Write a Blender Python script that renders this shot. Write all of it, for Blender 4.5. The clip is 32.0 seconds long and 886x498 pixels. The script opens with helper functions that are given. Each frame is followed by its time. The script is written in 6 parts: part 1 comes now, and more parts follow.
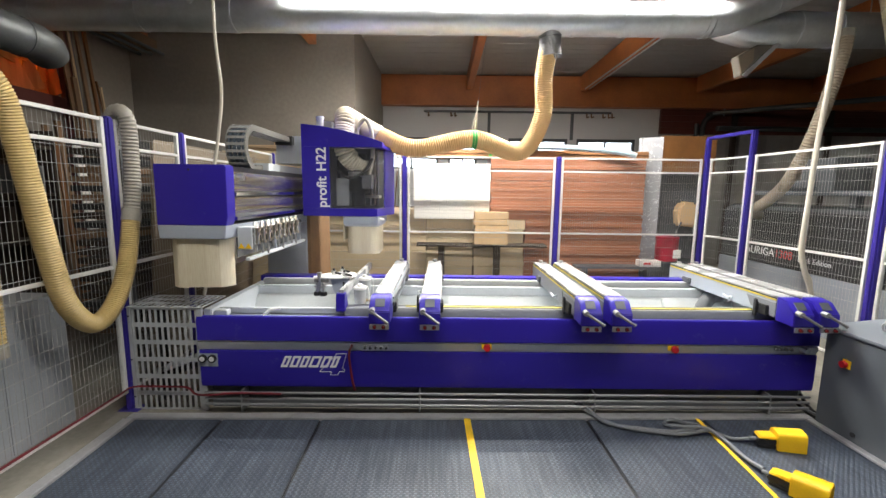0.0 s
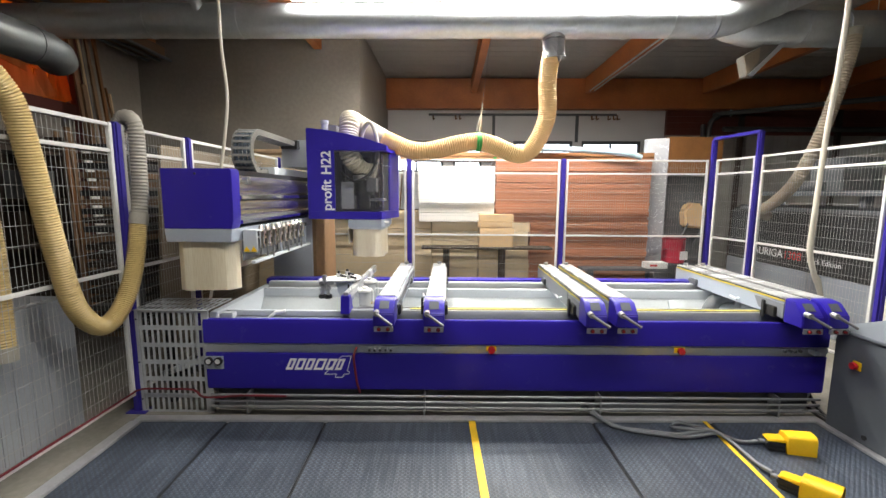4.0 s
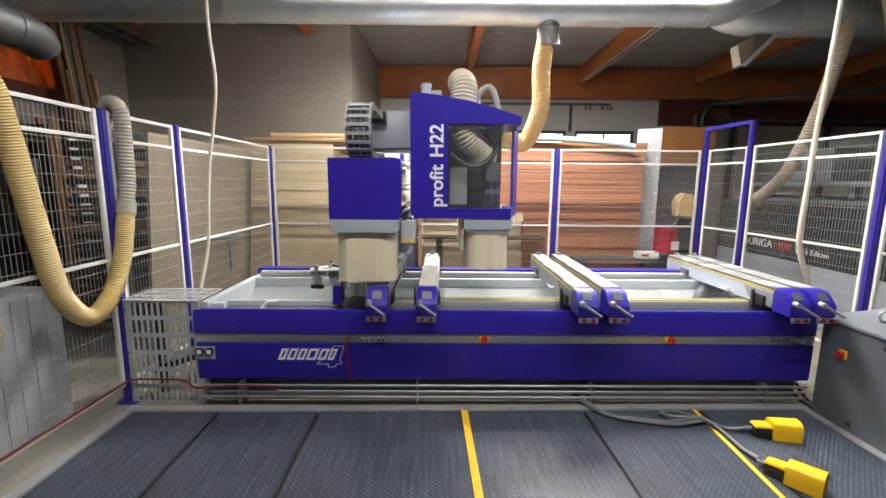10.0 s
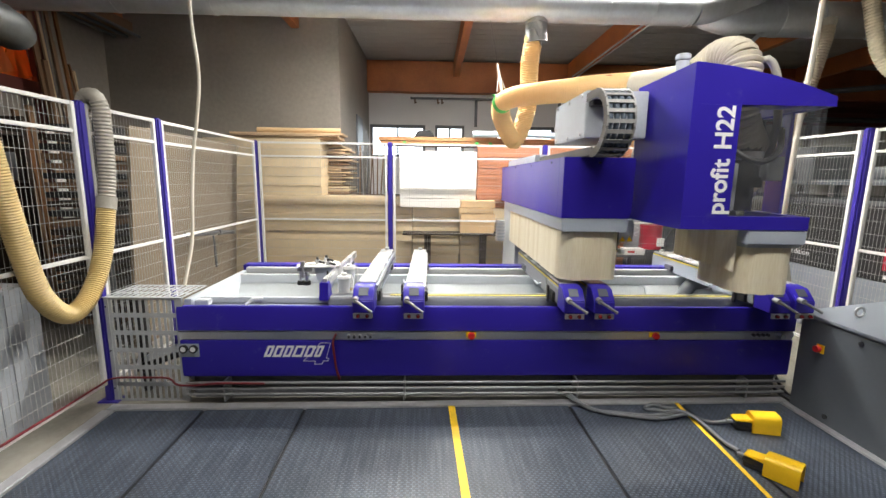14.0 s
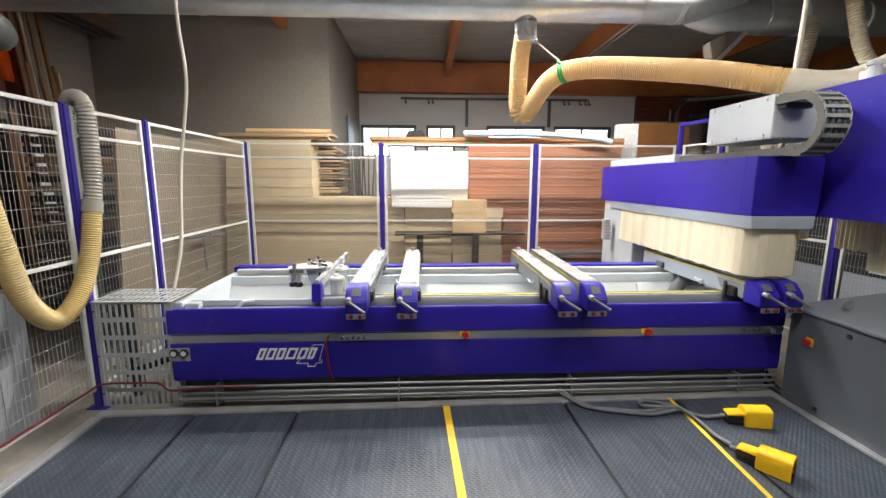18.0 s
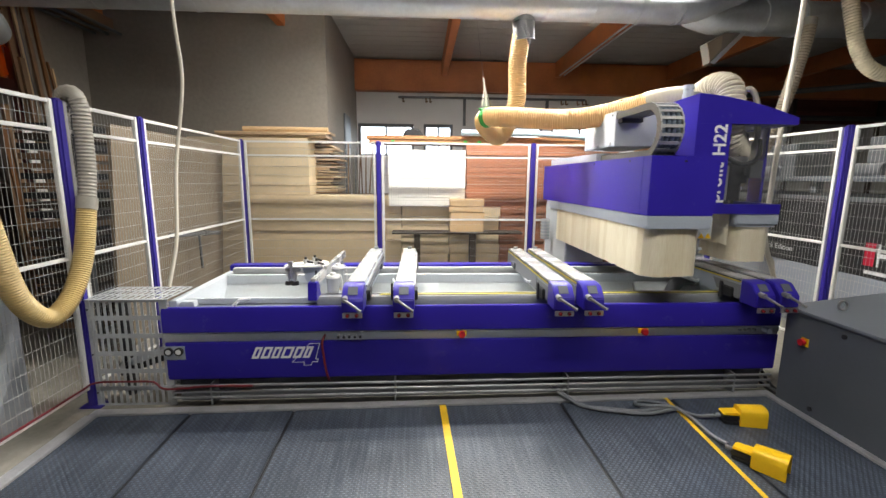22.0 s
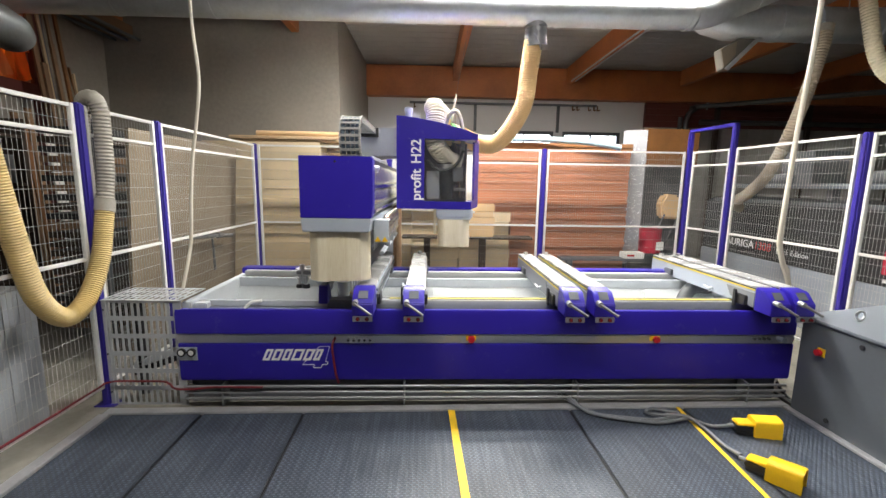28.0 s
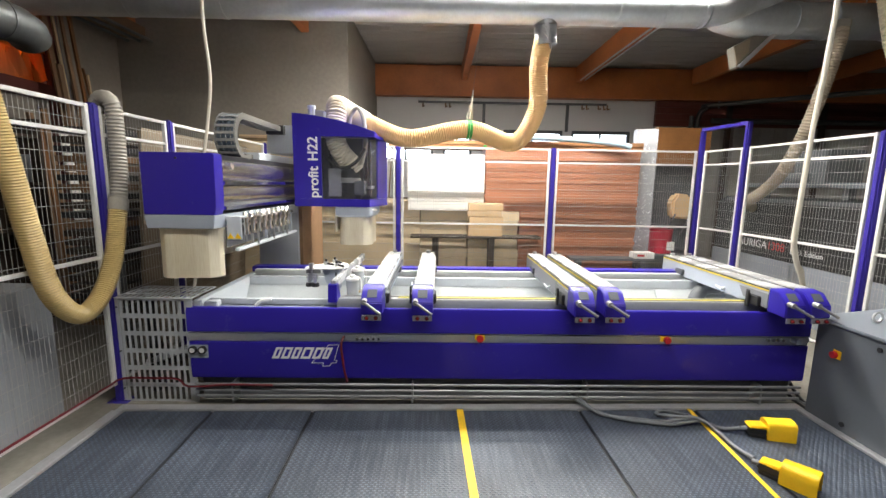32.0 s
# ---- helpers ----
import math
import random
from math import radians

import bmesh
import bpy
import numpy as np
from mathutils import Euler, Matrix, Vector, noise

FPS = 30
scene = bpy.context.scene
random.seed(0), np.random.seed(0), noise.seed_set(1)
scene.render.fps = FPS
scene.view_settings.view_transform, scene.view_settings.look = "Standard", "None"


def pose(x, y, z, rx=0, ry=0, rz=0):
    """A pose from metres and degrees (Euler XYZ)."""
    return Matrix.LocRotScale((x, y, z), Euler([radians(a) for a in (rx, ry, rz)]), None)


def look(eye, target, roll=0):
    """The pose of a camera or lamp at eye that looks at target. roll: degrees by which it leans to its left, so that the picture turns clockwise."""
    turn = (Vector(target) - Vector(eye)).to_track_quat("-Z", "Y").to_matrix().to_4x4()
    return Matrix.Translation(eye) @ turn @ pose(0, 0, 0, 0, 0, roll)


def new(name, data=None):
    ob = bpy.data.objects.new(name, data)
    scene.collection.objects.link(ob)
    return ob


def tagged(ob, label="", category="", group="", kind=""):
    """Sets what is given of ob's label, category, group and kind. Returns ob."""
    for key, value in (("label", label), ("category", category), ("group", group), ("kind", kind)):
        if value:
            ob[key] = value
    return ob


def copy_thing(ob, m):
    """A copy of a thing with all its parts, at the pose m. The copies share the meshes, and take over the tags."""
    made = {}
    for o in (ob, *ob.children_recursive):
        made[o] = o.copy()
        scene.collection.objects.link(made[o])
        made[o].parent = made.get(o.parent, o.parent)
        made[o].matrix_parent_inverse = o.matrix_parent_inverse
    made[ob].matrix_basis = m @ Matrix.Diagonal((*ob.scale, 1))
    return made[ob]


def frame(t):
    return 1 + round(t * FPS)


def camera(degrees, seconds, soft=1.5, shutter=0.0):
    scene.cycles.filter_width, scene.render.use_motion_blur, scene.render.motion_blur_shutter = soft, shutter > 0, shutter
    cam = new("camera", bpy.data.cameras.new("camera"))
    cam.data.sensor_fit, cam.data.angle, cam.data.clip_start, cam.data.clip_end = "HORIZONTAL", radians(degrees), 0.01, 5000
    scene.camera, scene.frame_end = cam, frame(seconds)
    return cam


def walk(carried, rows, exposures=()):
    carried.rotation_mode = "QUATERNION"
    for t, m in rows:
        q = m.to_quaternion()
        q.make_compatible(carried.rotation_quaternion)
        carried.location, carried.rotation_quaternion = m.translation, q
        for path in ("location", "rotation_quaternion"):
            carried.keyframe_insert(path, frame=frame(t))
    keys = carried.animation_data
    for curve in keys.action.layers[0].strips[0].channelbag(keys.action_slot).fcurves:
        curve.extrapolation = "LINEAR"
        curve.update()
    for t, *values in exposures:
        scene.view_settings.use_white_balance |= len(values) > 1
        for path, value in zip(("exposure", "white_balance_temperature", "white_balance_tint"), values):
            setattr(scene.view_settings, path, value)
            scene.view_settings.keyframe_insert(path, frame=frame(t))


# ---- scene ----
cam = camera(92.5, 32.0, soft=1.45, shutter=0.4)
PATH = [
    (0, (-0.181, -2.782, 1.585), (-0.183, -0.8, 1.314), 0.7),
    (0.5, (-0.183, -2.785, 1.582), (-0.188, -0.803, 1.317), 0.6),
    (1, (-0.181, -2.785, 1.588), (-0.197, -0.804, 1.316), 0.7),
    (1.5, (-0.183, -2.789, 1.587), (-0.197, -0.806, 1.332), 0.6),
    (2, (-0.174, -2.796, 1.584), (-0.192, -0.812, 1.333), 0.5),
    (2.5, (-0.174, -2.796, 1.584), (-0.194, -0.811, 1.341), 0.5),
    (3, (-0.172, -2.793, 1.587), (-0.193, -0.81, 1.333), 0.5),
    (3.5, (-0.166, -2.789, 1.582), (-0.192, -0.805, 1.326), 0.4),
    (5.5, (-0.177, -2.769, 1.574), (-0.214, -0.786, 1.316), 0.2),
    (6, (-0.171, -2.761, 1.575), (-0.212, -0.78, 1.307), 0.1),
    (6.5, (-0.169, -2.76, 1.573), (-0.21, -0.778, 1.31), 0.0),
    (7, (-0.166, -2.759, 1.581), (-0.21, -0.778, 1.313), -0.1),
    (7.5, (-0.166, -2.758, 1.582), (-0.213, -0.777, 1.315), -0.1),
    (8, (-0.174, -2.762, 1.589), (-0.216, -0.782, 1.317), -0.0),
    (8.5, (-0.172, -2.766, 1.581), (-0.208, -0.788, 1.289), 0.2),
    (9, (-0.173, -2.767, 1.579), (-0.192, -0.79, 1.279), 0.3),
    (9.5, (-0.169, -2.77, 1.575), (-0.179, -0.793, 1.273), 0.4),
    (10, (-0.164, -2.773, 1.575), (-0.162, -0.796, 1.272), 0.5),
    (10.5, (-0.166, -2.778, 1.574), (-0.128, -0.803, 1.264), 0.7),
    (11, (-0.154, -2.773, 1.579), (-0.11, -0.799, 1.263), 0.7),
    (11.5, (-0.153, -2.771, 1.58), (-0.105, -0.798, 1.258), 0.8),
    (12, (-0.154, -2.77, 1.58), (-0.099, -0.798, 1.253), 0.9),
    (12.5, (-0.15, -2.772, 1.58), (-0.099, -0.799, 1.253), 0.9),
    (13, (-0.153, -2.771, 1.58), (-0.099, -0.798, 1.255), 0.8),
    (13.5, (-0.156, -2.77, 1.58), (-0.099, -0.797, 1.256), 0.8),
    (14, (-0.151, -2.77, 1.58), (-0.098, -0.797, 1.258), 0.8),
    (14.5, (-0.157, -2.77, 1.583), (-0.096, -0.799, 1.249), 0.8),
    (16.5, (-0.148, -2.767, 1.57), (-0.057, -0.796, 1.241), 0.3),
    (17, (-0.145, -2.763, 1.571), (-0.052, -0.794, 1.23), 0.2),
    (17.5, (-0.145, -2.761, 1.57), (-0.056, -0.791, 1.236), 0.2),
    (18, (-0.151, -2.763, 1.574), (-0.063, -0.791, 1.253), 0.2),
    (18.5, (-0.158, -2.767, 1.579), (-0.066, -0.794, 1.261), 0.3),
    (19, (-0.16, -2.766, 1.581), (-0.066, -0.794, 1.263), 0.4),
    (19.5, (-0.157, -2.764, 1.576), (-0.061, -0.792, 1.256), 0.4),
    (20, (-0.154, -2.759, 1.572), (-0.052, -0.788, 1.252), 0.4),
    (20.5, (-0.149, -2.757, 1.576), (-0.049, -0.787, 1.252), 0.3),
    (21, (-0.15, -2.755, 1.573), (-0.048, -0.784, 1.248), 0.4),
    (21.5, (-0.149, -2.754, 1.573), (-0.047, -0.783, 1.246), 0.4),
    (22, (-0.151, -2.756, 1.57), (-0.049, -0.785, 1.246), 0.5),
    (22.5, (-0.15, -2.753, 1.576), (-0.051, -0.783, 1.247), 0.4),
    (23, (-0.138, -2.743, 1.575), (-0.048, -0.773, 1.244), 0.3),
    (23.5, (-0.13, -2.738, 1.568), (-0.047, -0.767, 1.24), 0.3),
    (24, (-0.147, -2.755, 1.572), (-0.065, -0.784, 1.246), 0.4),
    (24.5, (-0.161, -2.768, 1.581), (-0.075, -0.797, 1.253), 0.5),
    (25, (-0.152, -2.775, 1.578), (-0.079, -0.802, 1.261), 0.6),
    (25.5, (-0.162, -2.785, 1.573), (-0.095, -0.809, 1.269), 0.7),
    (27.5, (-0.163, -2.766, 1.569), (-0.102, -0.789, 1.27), 0.8),
    (28, (-0.16, -2.762, 1.571), (-0.101, -0.786, 1.268), 0.9),
    (28.5, (-0.156, -2.762, 1.572), (-0.104, -0.786, 1.27), 0.8),
    (29, (-0.162, -2.758, 1.573), (-0.114, -0.781, 1.273), 0.9),
    (29.5, (-0.158, -2.755, 1.573), (-0.118, -0.778, 1.276), 0.9),
    (30, (-0.165, -2.758, 1.572), (-0.129, -0.78, 1.279), 0.9),
    (30.5, (-0.162, -2.756, 1.573), (-0.138, -0.779, 1.273), 0.8),
    (31, (-0.168, -2.755, 1.569), (-0.137, -0.78, 1.26), 0.9),
    (31.5, (-0.165, -2.758, 1.565), (-0.138, -0.781, 1.261), 0.9),
    (32, (-0.167, -2.758, 1.567), (-0.145, -0.782, 1.262), 0.9),
]
walk(cam, [(t, look(eye, target, roll)) for t, eye, target, roll in PATH], exposures=[(0.0, -0.22), (2.0, -0.34), (3.5, -0.26), (6.0, -0.16), (10.0, -0.12), (14.5, -0.1), (17.5, -0.3), (21.0, -0.34), (25.0, -0.26), (28.0, -0.1), (32.0, -0.12)])

# ---- world and light ----
world = bpy.data.worlds.new("world")
scene.world = world
world.use_nodes = True
_nt = world.node_tree
_sky = _nt.nodes.new("ShaderNodeTexSky")
_sky.sky_type, _sky.sun_disc, _sky.sun_elevation, _sky.sun_rotation = "NISHITA", False, radians(35), radians(150)
_bg = _nt.nodes["Background"]
_nt.links.new(_sky.outputs[0], _bg.inputs["Color"])
_bg.inputs["Strength"].default_value = 0.12

SUN = bpy.data.lights.new("sun", "SUN")
SUN.energy, SUN.angle, SUN.color = 1.0, radians(10), (1.0, 0.96, 0.9)
new("sun", SUN).matrix_world = look((2, 16, 9), (0, 8, 2))


def strip_lamp(x, y, z, length, energy, color=(0.99, 0.968, 0.90), width=0.08):
    """The light of one fluorescent fitting that hangs under the ceiling and shines down."""
    lamp = bpy.data.lights.new("tube_light", "AREA")
    lamp.shape, lamp.size, lamp.size_y, lamp.energy, lamp.color = "RECTANGLE", length, width, energy, color
    new("tube_light", lamp).matrix_world = pose(x, y, z)


# fittings: x, y, z, length, watts (the first row hangs close in front of the duct)
FITTINGS = [(-1.05, 1.69, 3.53, 1.5, 46), (0.45, 1.69, 3.53, 1.5, 136), (1.85, 1.69, 3.53, 1.5, 116), (-0.9, -1.6, 3.75, 1.5, 50), (0.7, -1.6, 3.75, 1.5, 58), (2.3, -1.6, 3.75, 1.5, 40), (-0.2, 2.25, 3.60, 1.5, 172), (1.45, 2.25, 3.60, 1.5, 140)]
for _x, _y, _z, _l, _w in FITTINGS:
    strip_lamp(_x, _y, _z - 0.05, _l, _w)


# ---- materials ----
def mat(name, color, rough=0.5, metal=0.0, var=0.15, scale=6.0, bump=0.05, fine=60.0, coat=0.0, spec=0.5, rand=0.0, scuff=None):
    """A surface with variation at two scales, a fine relief and uneven gloss."""
    m = bpy.data.materials.new(name)
    m.use_nodes = True
    nt = m.node_tree
    b = nt.nodes["Principled BSDF"]
    tc = nt.nodes.new("ShaderNodeTexCoord")
    n1, n2 = nt.nodes.new("ShaderNodeTexNoise"), nt.nodes.new("ShaderNodeTexNoise")
    n1.inputs["Scale"].default_value, n1.inputs["Detail"].default_value = scale, 5
    n2.inputs["Scale"].default_value, n2.inputs["Detail"].default_value = fine, 3
    for n in (n1, n2):
        nt.links.new(tc.outputs["Object"], n.inputs["Vector"])
    add = nt.nodes.new("ShaderNodeMath")
    add.operation = "MULTIPLY_ADD"
    nt.links.new(n1.outputs["Fac"], add.inputs[0])
    add.inputs[1].default_value = 0.65
    half = nt.nodes.new("ShaderNodeMath")
    half.operation = "MULTIPLY"
    half.inputs[1].default_value = 0.35
    nt.links.new(n2.outputs["Fac"], half.inputs[0])
    nt.links.new(half.outputs[0], add.inputs[2])
    ramp = nt.nodes.new("ShaderNodeValToRGB")
    lo, hi = [max(0.0, c * (1 - 1.6 * var)) for c in color], [min(1.0, c * (1 + 1.1 * var)) for c in color]
    ramp.color_ramp.elements[0].position, ramp.color_ramp.elements[1].position = 0.28, 0.72
    ramp.color_ramp.elements[0].color, ramp.color_ramp.elements[1].color = (*lo, 1), (*hi, 1)
    nt.links.new(add.outputs[0], ramp.inputs["Fac"])
    out = ramp.outputs["Color"]
    if scuff:                           # worn or dusty patches: colour, amount, scale
        n3, r3, mx = nt.nodes.new("ShaderNodeTexNoise"), nt.nodes.new("ShaderNodeMapRange"), nt.nodes.new("ShaderNodeMix")
        n3.inputs["Scale"].default_value, n3.inputs["Detail"].default_value, n3.inputs["Roughness"].default_value = scuff[2], 8, 0.72
        if len(scuff) > 3:              # drawn out along one way
            mp = nt.nodes.new("ShaderNodeMapping")
            mp.inputs["Scale"].default_value = scuff[3]
            nt.links.new(tc.outputs["Object"], mp.inputs["Vector"])
            nt.links.new(mp.outputs[0], n3.inputs["Vector"])
        else:
            nt.links.new(tc.outputs["Object"], n3.inputs["Vector"])
        lo_edge, hi_edge = (0.44, 0.68) if len(scuff) > 3 else (0.60, 0.74)
        r3.inputs["From Min"].default_value, r3.inputs["From Max"].default_value, r3.inputs["To Max"].default_value = lo_edge, hi_edge, scuff[1]
        nt.links.new(n3.outputs["Fac"], r3.inputs["Value"])
        mx.data_type = "RGBA"
        nt.links.new(r3.outputs[0], mx.inputs["Factor"])
        nt.links.new(out, mx.inputs["A"])
        mx.inputs["B"].default_value = (*scuff[0], 1)
        out = mx.outputs["Result"]
    if rand:
        info, hsv, mr = nt.nodes.new("ShaderNodeObjectInfo"), nt.nodes.new("ShaderNodeHueSaturation"), nt.nodes.new("ShaderNodeMapRange")
        mr.inputs["To Min"].default_value, mr.inputs["To Max"].default_value = 1 - rand, 1 + rand
        nt.links.new(info.outputs["Random"], mr.inputs["Value"])
        nt.links.new(mr.outputs[0], hsv.inputs["Value"])
        nt.links.new(out, hsv.inputs["Color"])
        out = hsv.outputs["Color"]
    nt.links.new(out, b.inputs["Base Color"])
    rr = nt.nodes.new("ShaderNodeMapRange")
    rr.inputs["To Min"].default_value, rr.inputs["To Max"].default_value = max(0.02, rough * 0.75), min(1.0, rough * 1.25)
    nt.links.new(add.outputs[0], rr.inputs["Value"])
    nt.links.new(rr.outputs[0], b.inputs["Roughness"])
    b.inputs["Metallic"].default_value = metal
    b.inputs["Specular IOR Level"].default_value = spec
    b.inputs["Coat Weight"].default_value = coat
    if bump:
        bp = nt.nodes.new("ShaderNodeBump")
        bp.inputs["Strength"].default_value, bp.inputs["Distance"].default_value = bump, 0.01
        nt.links.new(add.outputs[0], bp.inputs["Height"])
        nt.links.new(bp.outputs[0], b.inputs["Normal"])
    return m


def glow(name, color, strength):
    m = bpy.data.materials.new(name)
    m.use_nodes = True
    b = m.node_tree.nodes["Principled BSDF"]
    b.inputs["Base Color"].default_value = (*color, 1)
    b.inputs["Emission Color"].default_value = (*color, 1)
    b.inputs["Emission Strength"].default_value = strength
    return m


def clear(name, color=(1, 1, 1), rough=0.03, alpha=0.18):
    """A thin clear sheet: mostly let through, with its own gloss."""
    m = bpy.data.materials.new(name)
    m.use_nodes = True
    nt = m.node_tree
    b = nt.nodes["Principled BSDF"]
    b.inputs["Base Color"].default_value = (*color, 1)
    b.inputs["Roughness"].default_value = rough
    b.inputs["Alpha"].default_value = alpha
    return m


BLUE = mat("blue_lacquer", (0.027, 0.016, 0.31), 0.33, var=0.06, scale=3, bump=0.02, fine=220, coat=0.0, spec=0.38, scuff=((0.16, 0.14, 0.36), 0.32, 9.0))
POST_BLUE = mat("blue_powder_coat", (0.031, 0.020, 0.25), 0.42, var=0.06, scale=5, bump=0.02)
GREY = mat("light_grey_lacquer", (0.50, 0.53, 0.57), 0.42, var=0.07, scale=4, bump=0.02, scuff=((0.40, 0.37, 0.31), 0.4, 7.0))
TRIM_GREY = mat("blue_grey_lacquer", (0.36, 0.40, 0.47), 0.4, var=0.05, scale=4, bump=0.02)
# the cabinet's grey, with the light on its top put into the colour
LIT_TOP_GREY = mat("cabinet_grey_lit_top", (0.17, 0.188, 0.215), 0.35, var=0.08, scale=3, bump=0.02)
BASE_GREY = mat("dusty_grey_lacquer", (0.27, 0.29, 0.33), 0.45, var=0.10, scale=3, bump=0.02)
DARK_GREY = mat("dark_grey_paint", (0.10, 0.105, 0.115), 0.5, var=0.15, scale=5)
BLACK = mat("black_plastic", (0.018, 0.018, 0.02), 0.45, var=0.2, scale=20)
STEEL = mat("brushed_steel", (0.62, 0.62, 0.63), 0.32, 1.0, var=0.12, scale=3, bump=0.03, fine=160)
POLISHED = mat("polished_steel", (0.78, 0.76, 0.72), 0.14, 1.0, var=0.06, scale=4, bump=0.01)
GALV = mat("galvanised_sheet", (0.66, 0.70, 0.73), 0.45, 0.85, var=0.10, scale=5, bump=0.03, fine=30)
PALE_TRAY = mat("pale_enamelled_sheet", (0.53, 0.56, 0.575), 0.35, var=0.08, scale=3, bump=0.02)
SATIN = mat("satin_plate", (0.53, 0.535, 0.54), 0.27, 0.4, var=0.10, scale=5, bump=0.02, fine=120, scuff=((0.42, 0.36, 0.28), 0.5, 8.0))
HOSE_WHITE = mat("off_white_ribbed_hose", (0.54, 0.49, 0.39), 0.45, var=0.10, scale=7, bump=0.03)
CHUTE = mat("dusty_grey_plastic", (0.13, 0.115, 0.095), 0.5, var=0.15, scale=8)
WIRE = mat("wire_coating", (0.40, 0.40, 0.39), 0.45, var=0.08, scale=8, bump=0.0)
ALU = mat("aluminium_extrusion", (0.66, 0.67, 0.68), 0.38, 1.0, var=0.08, scale=4, bump=0.02)
EDGE_ALU = mat("worn_edging_aluminium", (0.50, 0.50, 0.52), 0.35, 0.55, var=0.15, scale=6, bump=0.03, scuff=((0.30, 0.27, 0.23), 0.5, 5.0))
WHITE_WIRE = mat("white_powder_coat", (0.66, 0.655, 0.64), 0.45, var=0.06, scale=8, bump=0.0)
HOSE_OLD = mat("aged_yellow_hose", (0.58, 0.435, 0.19), 0.36, var=0.16, scale=5, bump=0.03, scuff=((0.36, 0.25, 0.10), 0.5, 5.0))
HOSE_DULL = mat("dusty_beige_hose", (0.34, 0.28, 0.21), 0.5, var=0.12, scale=9, bump=0.03)
HOSE_PALE = mat("pale_ribbed_hose", (0.74, 0.66, 0.48), 0.45, var=0.12, scale=9, bump=0.03)
HOSE_GREY = mat("grey_ribbed_hose", (0.33, 0.31, 0.27), 0.5, var=0.12, scale=9, bump=0.03)
YELLOW = mat("yellow_plastic", (0.85, 0.52, 0.012), 0.38, var=0.06, scale=8)
SCALE_LEMON = mat("lemon_yellow_scale", (0.66, 0.52, 0.06), 0.5, var=0.12, scale=14)
SCALE_YELLOW = mat("olive_yellow_scale", (0.52, 0.44, 0.05), 0.5, var=0.15, scale=14)
YELLOW_TAPE = mat("yellow_marking", (0.80, 0.50, 0.02), 0.55, var=0.14, scale=14)
RED = mat("red_plastic", (0.45, 0.012, 0.018), 0.35, var=0.08, scale=10)
RED_HOSE = mat("red_rubber_hose", (0.14, 0.008, 0.014), 0.42, var=0.1, scale=10)
WHITE = mat("white_plastic", (0.78, 0.78, 0.77), 0.4, var=0.05, scale=8)
CABLE = mat("grey_cable", (0.165, 0.175, 0.19), 0.5, var=0.12, scale=12)
CABLE_WHITE = mat("off_white_cable", (0.56, 0.52, 0.44), 0.5, var=0.06, scale=8)
MAT_STUD = mat("dusty_rubber_stud", (0.068, 0.085, 0.117), 0.50, var=0.30, scale=2.4, bump=0.1, fine=90, scuff=((0.225, 0.25, 0.305), 0.48, 46.0, (1.0, 0.06, 1.0)))
MAT_RUBBER = mat("black_studded_rubber", (0.025, 0.033, 0.049), 0.36, var=0.28, scale=2.2, bump=0.2, fine=70, scuff=((0.105, 0.118, 0.15), 0.45, 46.0, (1.0, 0.06, 1.0)))
CONCRETE = mat("worn_concrete", (0.26, 0.24, 0.205), 0.62, var=0.28, scale=1.6, bump=0.12, fine=26, scuff=((0.10, 0.085, 0.07), 0.6, 2.5))
PLASTER = mat("grey_plaster", (0.265, 0.236, 0.205), 0.85, var=0.16, scale=0.9, bump=0.05, fine=18)
WHITE_WALL = mat("white_painted_wall", (0.66, 0.65, 0.65), 0.8, var=0.06, scale=1.2, bump=0.03)
CEIL = mat("white_ceiling_sheet", (0.42, 0.41, 0.395), 0.75, var=0.06, scale=1.2, bump=0.02)
GLULAM = mat("orange_glulam", (0.46, 0.15, 0.04), 0.5, var=0.22, scale=2.0, bump=0.05)
ZINC = mat("zinc_grating", (0.46, 0.48, 0.50), 0.42, 0.25, var=0.12, scale=9)
LOCKER = mat("locker_grey", (0.34, 0.36, 0.39), 0.45, var=0.08, scale=4, bump=0.03)
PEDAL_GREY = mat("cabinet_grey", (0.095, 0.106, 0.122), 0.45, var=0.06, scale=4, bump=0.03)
BEIGE = mat("raw_board", (0.61, 0.49, 0.32), 0.75, var=0.10, scale=3, bump=0.05, rand=0.10)
TOP_BOARD = mat("brown_planed_board", (0.34, 0.165, 0.07), 0.55, var=0.2, scale=3, bump=0.04, rand=0.1)
BROWN = mat("reddish_veneer_board", (0.37, 0.150, 0.080), 0.5, var=0.14, scale=2.5, bump=0.04, rand=0.13)
WHITE_BOARD = mat("white_coated_board", (0.82, 0.80, 0.75), 0.45, var=0.03, scale=3, rand=0.03)
# a darker, greyer beige than the raw board
DULL_BOARD = mat("dull_beige_board", (0.235, 0.185, 0.13), 0.8, var=0.14, scale=2.5, bump=0.05, rand=0.12)
CARD = mat("cardboard", (0.58, 0.40, 0.22), 0.8, var=0.08, scale=4, rand=0.06)
OLD_WOOD = mat("weathered_timber", (0.20, 0.115, 0.06), 0.7, var=0.25, scale=3, rand=0.3)
PALE_WOOD = mat("planed_timber", (0.50, 0.36, 0.22), 0.65, var=0.15, scale=3, rand=0.2)
STRIP = mat("warm_steel_strip", (0.74, 0.69, 0.60), 0.24, 1.0, var=0.08, scale=3, bump=0.01)
SILVER_TAPE = mat("silver_foil", (0.74, 0.75, 0.79), 0.26, 0.5, var=0.03, scale=30, bump=0.12, fine=120)
LETTER = mat("white_lettering", (0.80, 0.80, 0.82), 0.45, var=0.03, scale=8, bump=0)
